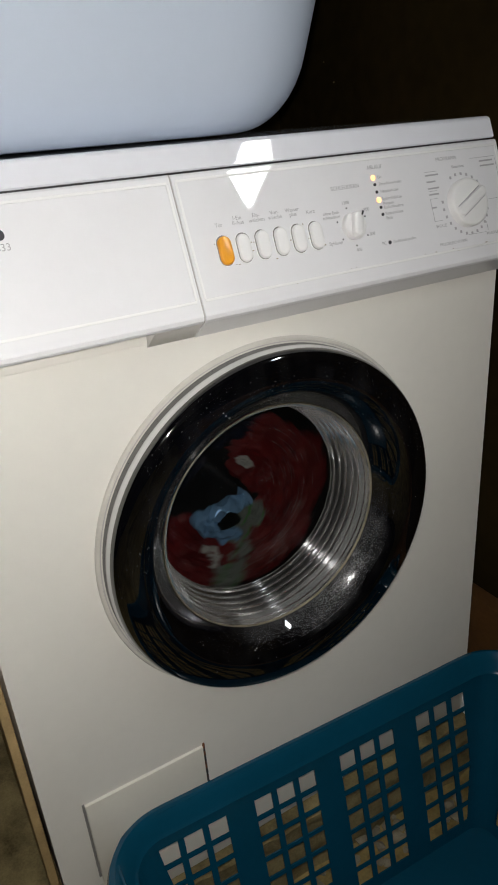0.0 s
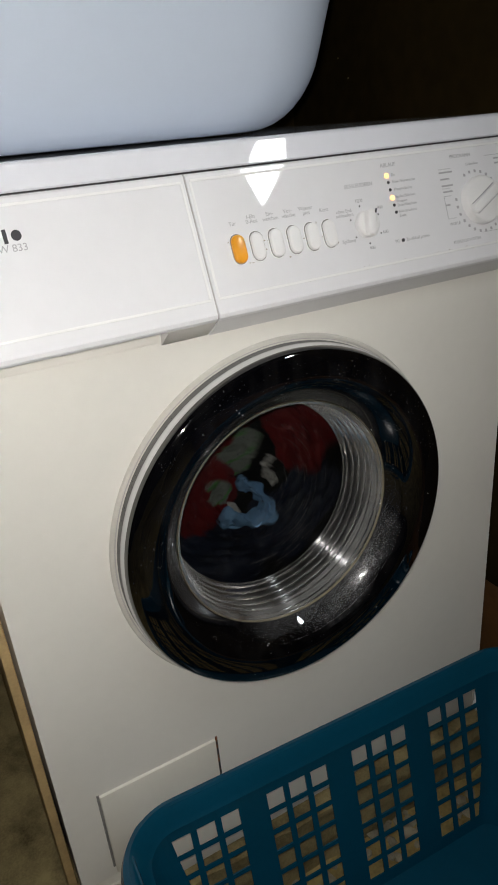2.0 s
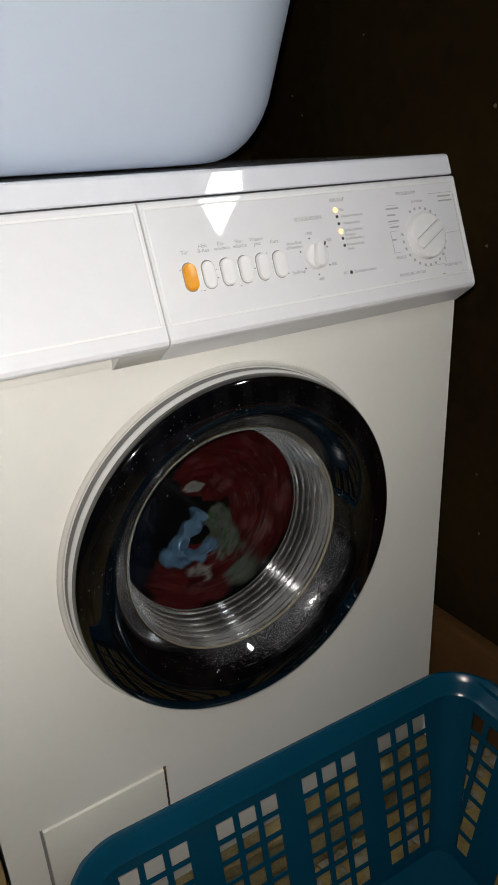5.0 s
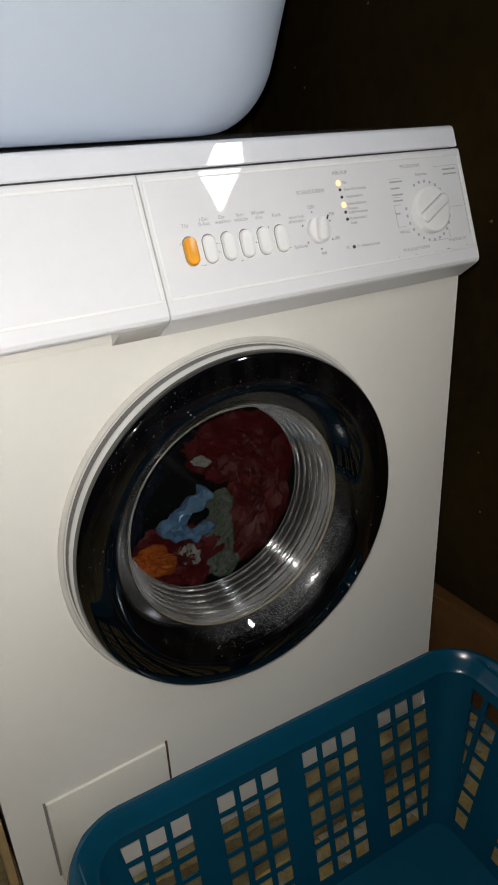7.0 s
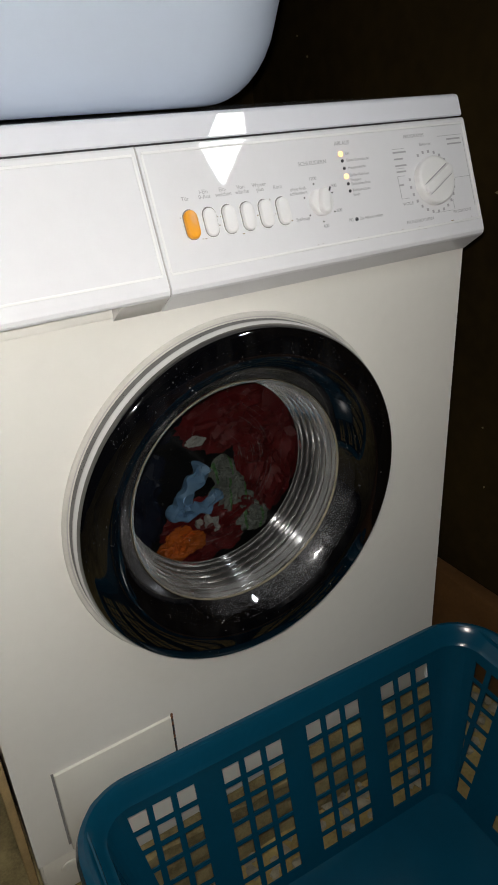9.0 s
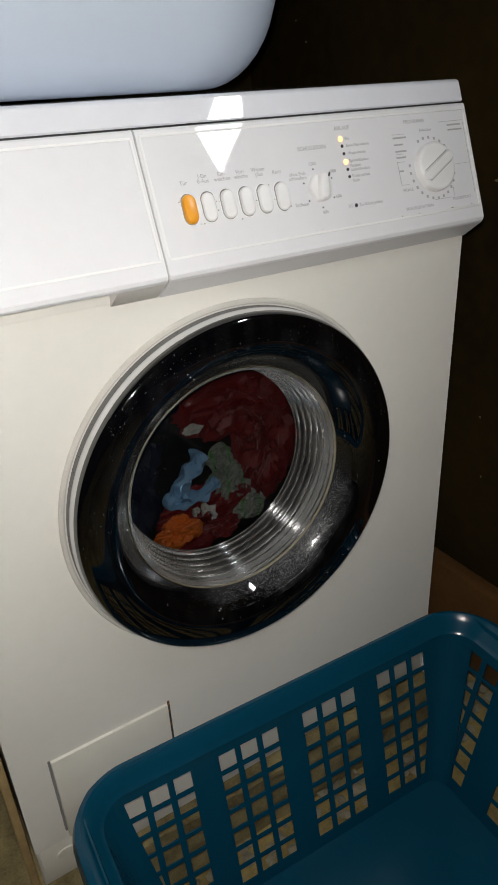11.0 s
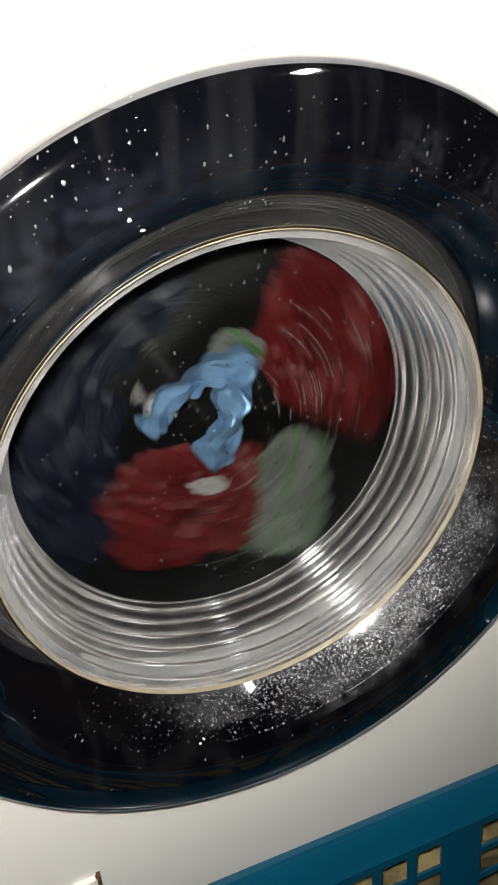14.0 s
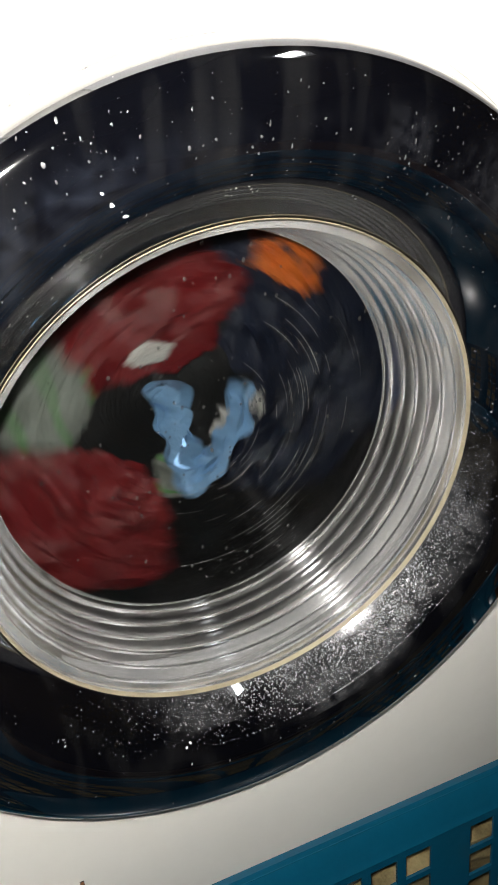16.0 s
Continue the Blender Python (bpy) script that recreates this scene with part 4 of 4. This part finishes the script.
def basket_body():
    """Tapered wall with real holes: groups of three columns on the long sides, of two and three on the short ones."""
    holes_z = []
    z = 0.0197
    for k in range(7):
        holes_z.append((z, z + 0.0240))
        z += 0.0296
    zs = sorted({0.002, 0.012, BASKET_H - 0.004} | {v for p in holes_z for v in p})
    def cols(n_groups, pitch, w, gap, count, shift):
        out = []
        for g in range(n_groups):
            c = (g - (n_groups - 1) / 2) * pitch + shift
            for k in range(count):
                m = c + (k - (count - 1) / 2) * (w + gap)
                out.append((m - w / 2, m + w / 2))
        return out
    long_cols = cols(4, 0.1212, 0.0230, 0.0076, 3, 0.010)
    short_cols = cols(3, 0.102, 0.0230, 0.0080, 2, 0.028)
    def side(columns, half):
        marks = sorted({-half, half} | {v for c in columns for v in c})
        spans = []
        for a, b in zip(marks, marks[1:]):
            spans.append((a, b, any(abs(a - c[0]) < 1e-6 and abs(b - c[1]) < 1e-6 for c in columns)))
        return spans
    bm = bmesh.new()
    # unit position round the wall: side index, fraction along it, hole flag; corners as arcs
    ring = []
    for s, (columns, half) in enumerate(((long_cols, 0.2470), (short_cols, 0.1640), (long_cols, 0.2470), (short_cols, 0.1640))):
        for a, b, is_hole in side(columns, half):
            ring.append((s, "side", a, is_hole))
        ring.append((s, "side", half, False))
        for k in range(1, 7):
            ring.append((s, "corner", k / 7, False))
    def place(item, z):
        s, what, f, _ = item
        hx, hy, r = basket_side(z)
        lx, ly = hx - r, hy - r
        if what == "side":
            # upright columns; the tapering corner cuts into the outermost ones
            full, reach = (0.2470, lx) if s % 2 == 0 else (0.1640, ly)
            if abs(f) > reach * 0.985:
                f = math.copysign(reach * (0.985 + 0.015 * (abs(f) - reach * 0.985) / (full - reach * 0.985)), f)
            return ((-f, hy), (-hx, -f), (f, -hy), (hx, f))[s]
        a = radians(90 + 90 * s + 90 * f)
        cx, cy = ((-lx, ly), (-lx, -ly), (lx, -ly), (lx, ly))[s]
        return cx + r * math.cos(a), cy + r * math.sin(a)
    rows = []
    for z in zs:
        rows.append([bm.verts.new((*place(it, z), z)) for it in ring])
    n = len(ring)
    for k, (za, zb) in enumerate(zip(zs, zs[1:])):
        is_row = any(abs(za - p[0]) < 1e-6 and abs(zb - p[1]) < 1e-6 for p in holes_z)
        for i in range(n):
            if is_row and ring[i][3]:
                continue
            j = (i + 1) % n
            bm.faces.new((rows[k][i], rows[k][j], rows[k + 1][j], rows[k + 1][i]))
    bm.faces.new(rows[0])
    bmesh.ops.recalc_face_normals(bm, faces=bm.faces)
    return bm


body = part("body", basket_body(), BLUE, basket, smooth=False)
so = body.modifiers.new("thickness", "SOLIDIFY")
so.thickness, so.offset = 0.0022, 0.0
rim_levels = []
for dr, z in ((-0.004, 0.244), (0.0, 0.248), (0.004, 0.260), (0.013, 0.2685), (0.018, 0.2670), (0.0205, 0.2600), (0.0205, 0.246), (0.0185, 0.246), (0.0180, 0.258), (0.0120, 0.2655), (0.006, 0.2580), (0.0015, 0.246)):
    rim_levels.append((HX - 0.010 + dr * 1.4, HY - 0.012 + dr, 0.046 + dr * 1.6, z))
rim_levels.append(rim_levels[0])
part("rim", loft(rim_levels, False), BLUE, basket, "rolled blue rim")
for s in (-1, 1):
    path = []
    for i in range(17):
        a = math.pi * i / 16
        path.append((s * (HX + 0.010), -0.062 * math.cos(a), 0.258 + 0.034 * math.sin(a) ** 0.7))
    part("handle", tube(path, 0.0065, 10), BLUE, basket, "arched handle")

# small things on the floor behind the basket
random.seed(11)
RUBBLE = mat("rubble_stone", (0.30, 0.27, 0.19), 0.9, vary=0.5, scale=40, bump=0.6, bump_scale=160)
bits = bmesh.new()
for k in range(260):
    c = Vector((random.uniform(-0.35, 0.74), random.uniform(-0.06, -0.005) if k < 150 else random.uniform(-0.5, 0.1), FLOOR_Z + 0.002))
    if k >= 150 and -0.03 < c.x < 0.66:
        c.x = random.choice((random.uniform(-0.5, -0.12), random.uniform(0.67, 0.74)))
    r = random.uniform(0.003, 0.011)
    got = bmesh.ops.create_icosphere(bits, subdivisions=1, radius=r, matrix=Matrix.Translation(c) @ Matrix.Diagonal((1, 1, random.uniform(0.4, 0.8), 1)))
    for v in got["verts"]:
        v.co += Vector((noise.noise(v.co * 300), noise.noise(v.co * 310 + Vector((5, 0, 0))), 0)) * r * 0.5
tagged(part("rubble", bits, RUBBLE, smooth=False), "small stones and crumbs of plaster on the cellar floor", "rubble", kind="stuff")
packet = thing("paper_packet", "small white packet with a red stripe standing beside the machine's foot", "packet", pose(0.628, 0.022, FLOOR_Z))
part("carton", box(-0.02, 0.02, -0.02, 0.02, 0.0, 0.125, 0.002), BEAD, packet)
part("red_stripe", box(-0.0135, -0.0075, -0.0212, -0.0203, 0.004, 0.121), RED_PLASTIC, packet, "red printed stripe")
for k, (z, w) in enumerate(((0.108, 0.018), (0.098, 0.014), (0.088, 0.018), (0.062, 0.012), (0.052, 0.016))):
    part("printed_bar", box(-0.003, -0.003 + w, -0.0211, -0.0203, z - 0.003, z + 0.003), INK_DARK, packet)

# ---- what moves ----

def drum_angle(t):
    """Degrees counter-clockwise as seen from the front."""
    if t <= 6.0:
        return -281.0 * (t - 3.7)
    marks = ((6.0, -646.3), (6.15, -685), (6.3, -710), (6.5, -727), (6.7, -738), (6.9, -742), (7.0, -740), (7.2, -730), (7.5, -720), (11.3, -720), (11.4, -712), (11.5, -695), (11.6, -670), (11.7, -649))
    for (a, va), (b, vb) in zip(marks, marks[1:]):
        if t <= b:
            return va + (vb - va) * (t - a) / (b - a)
    return -649.0 + 283.0 * (t - 11.7)


ORANGE_OUT = ((0.0, 0.0), (0.4, 0.0), (0.55, 1.0), (0.7, 1.0), (0.85, 0.0), (2.8, 0.0), (2.95, 1.0), (3.65, 1.0), (3.85, 0.0), (6.2, 0.0), (6.5, 1.0), (13.5, 1.0), (13.8, 0.0), (15.6, 0.0), (15.9, 1.0), (16.0, 1.0))
ORANGE_IN = ((0.0, 0.0), (0.4, 0.6), (0.55, 1.0), (0.7, 1.0), (0.9, 0.0), (2.7, 0.0), (2.9, 1.0), (3.4, 1.0), (3.6, 0.0), (16.0, 0.0))


def along(marks, t):
    for (a, va), (b, vb) in zip(marks, marks[1:]):
        if t <= b:
            return va + (vb - va) * (t - a) / (b - a)
    return marks[-1][1]


def motions():
    stamps = sorted({round(0.2 * k, 2) for k in range(81)} | {round(11.3 + 0.1 * k, 2) for k in range(20)} | {0.5, 0.7, 0.9, 2.7, 2.9, 3.1, 3.3, 3.5, 3.7, 3.9} | {6.1, 6.3, 6.5, 6.7, 6.9, 7.0, 7.1, 7.3, 7.5})
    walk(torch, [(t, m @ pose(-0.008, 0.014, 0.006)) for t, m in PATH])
    walk(drum, [(t, pose(CX, 0, CZ, 0, -drum_angle(t), 0)) for t in stamps])
    for ob, core, lag, (dx, dy, dz) in LAUNDRY:
        cx, cz = CORE if core else (0.0, 0.0)
        rows = []
        for t in stamps:
            k = min(1, max(0, (t - 11.9) / 0.9))
            ox = oy = oz = 0.0
            if ob.name == "orange_cloth":
                # it falls out of the heap now and then, nearer to the axis, and sinks back into it
                pull = along(ORANGE_IN, t)
                ox, oy, oz = 0.012 * pull, 0.045 * (1 - along(ORANGE_OUT, t)), 0.030 * pull
            rows.append((t, pose(CX + cx * (1 - k), 0, CZ + cz * (1 - k), 0, -drum_angle(t) - lag * k, 0) @ pose(-cx + dx * k + ox, dy * k + oy, -cz + dz * k + oz)))
        walk(ob, rows)


motions()
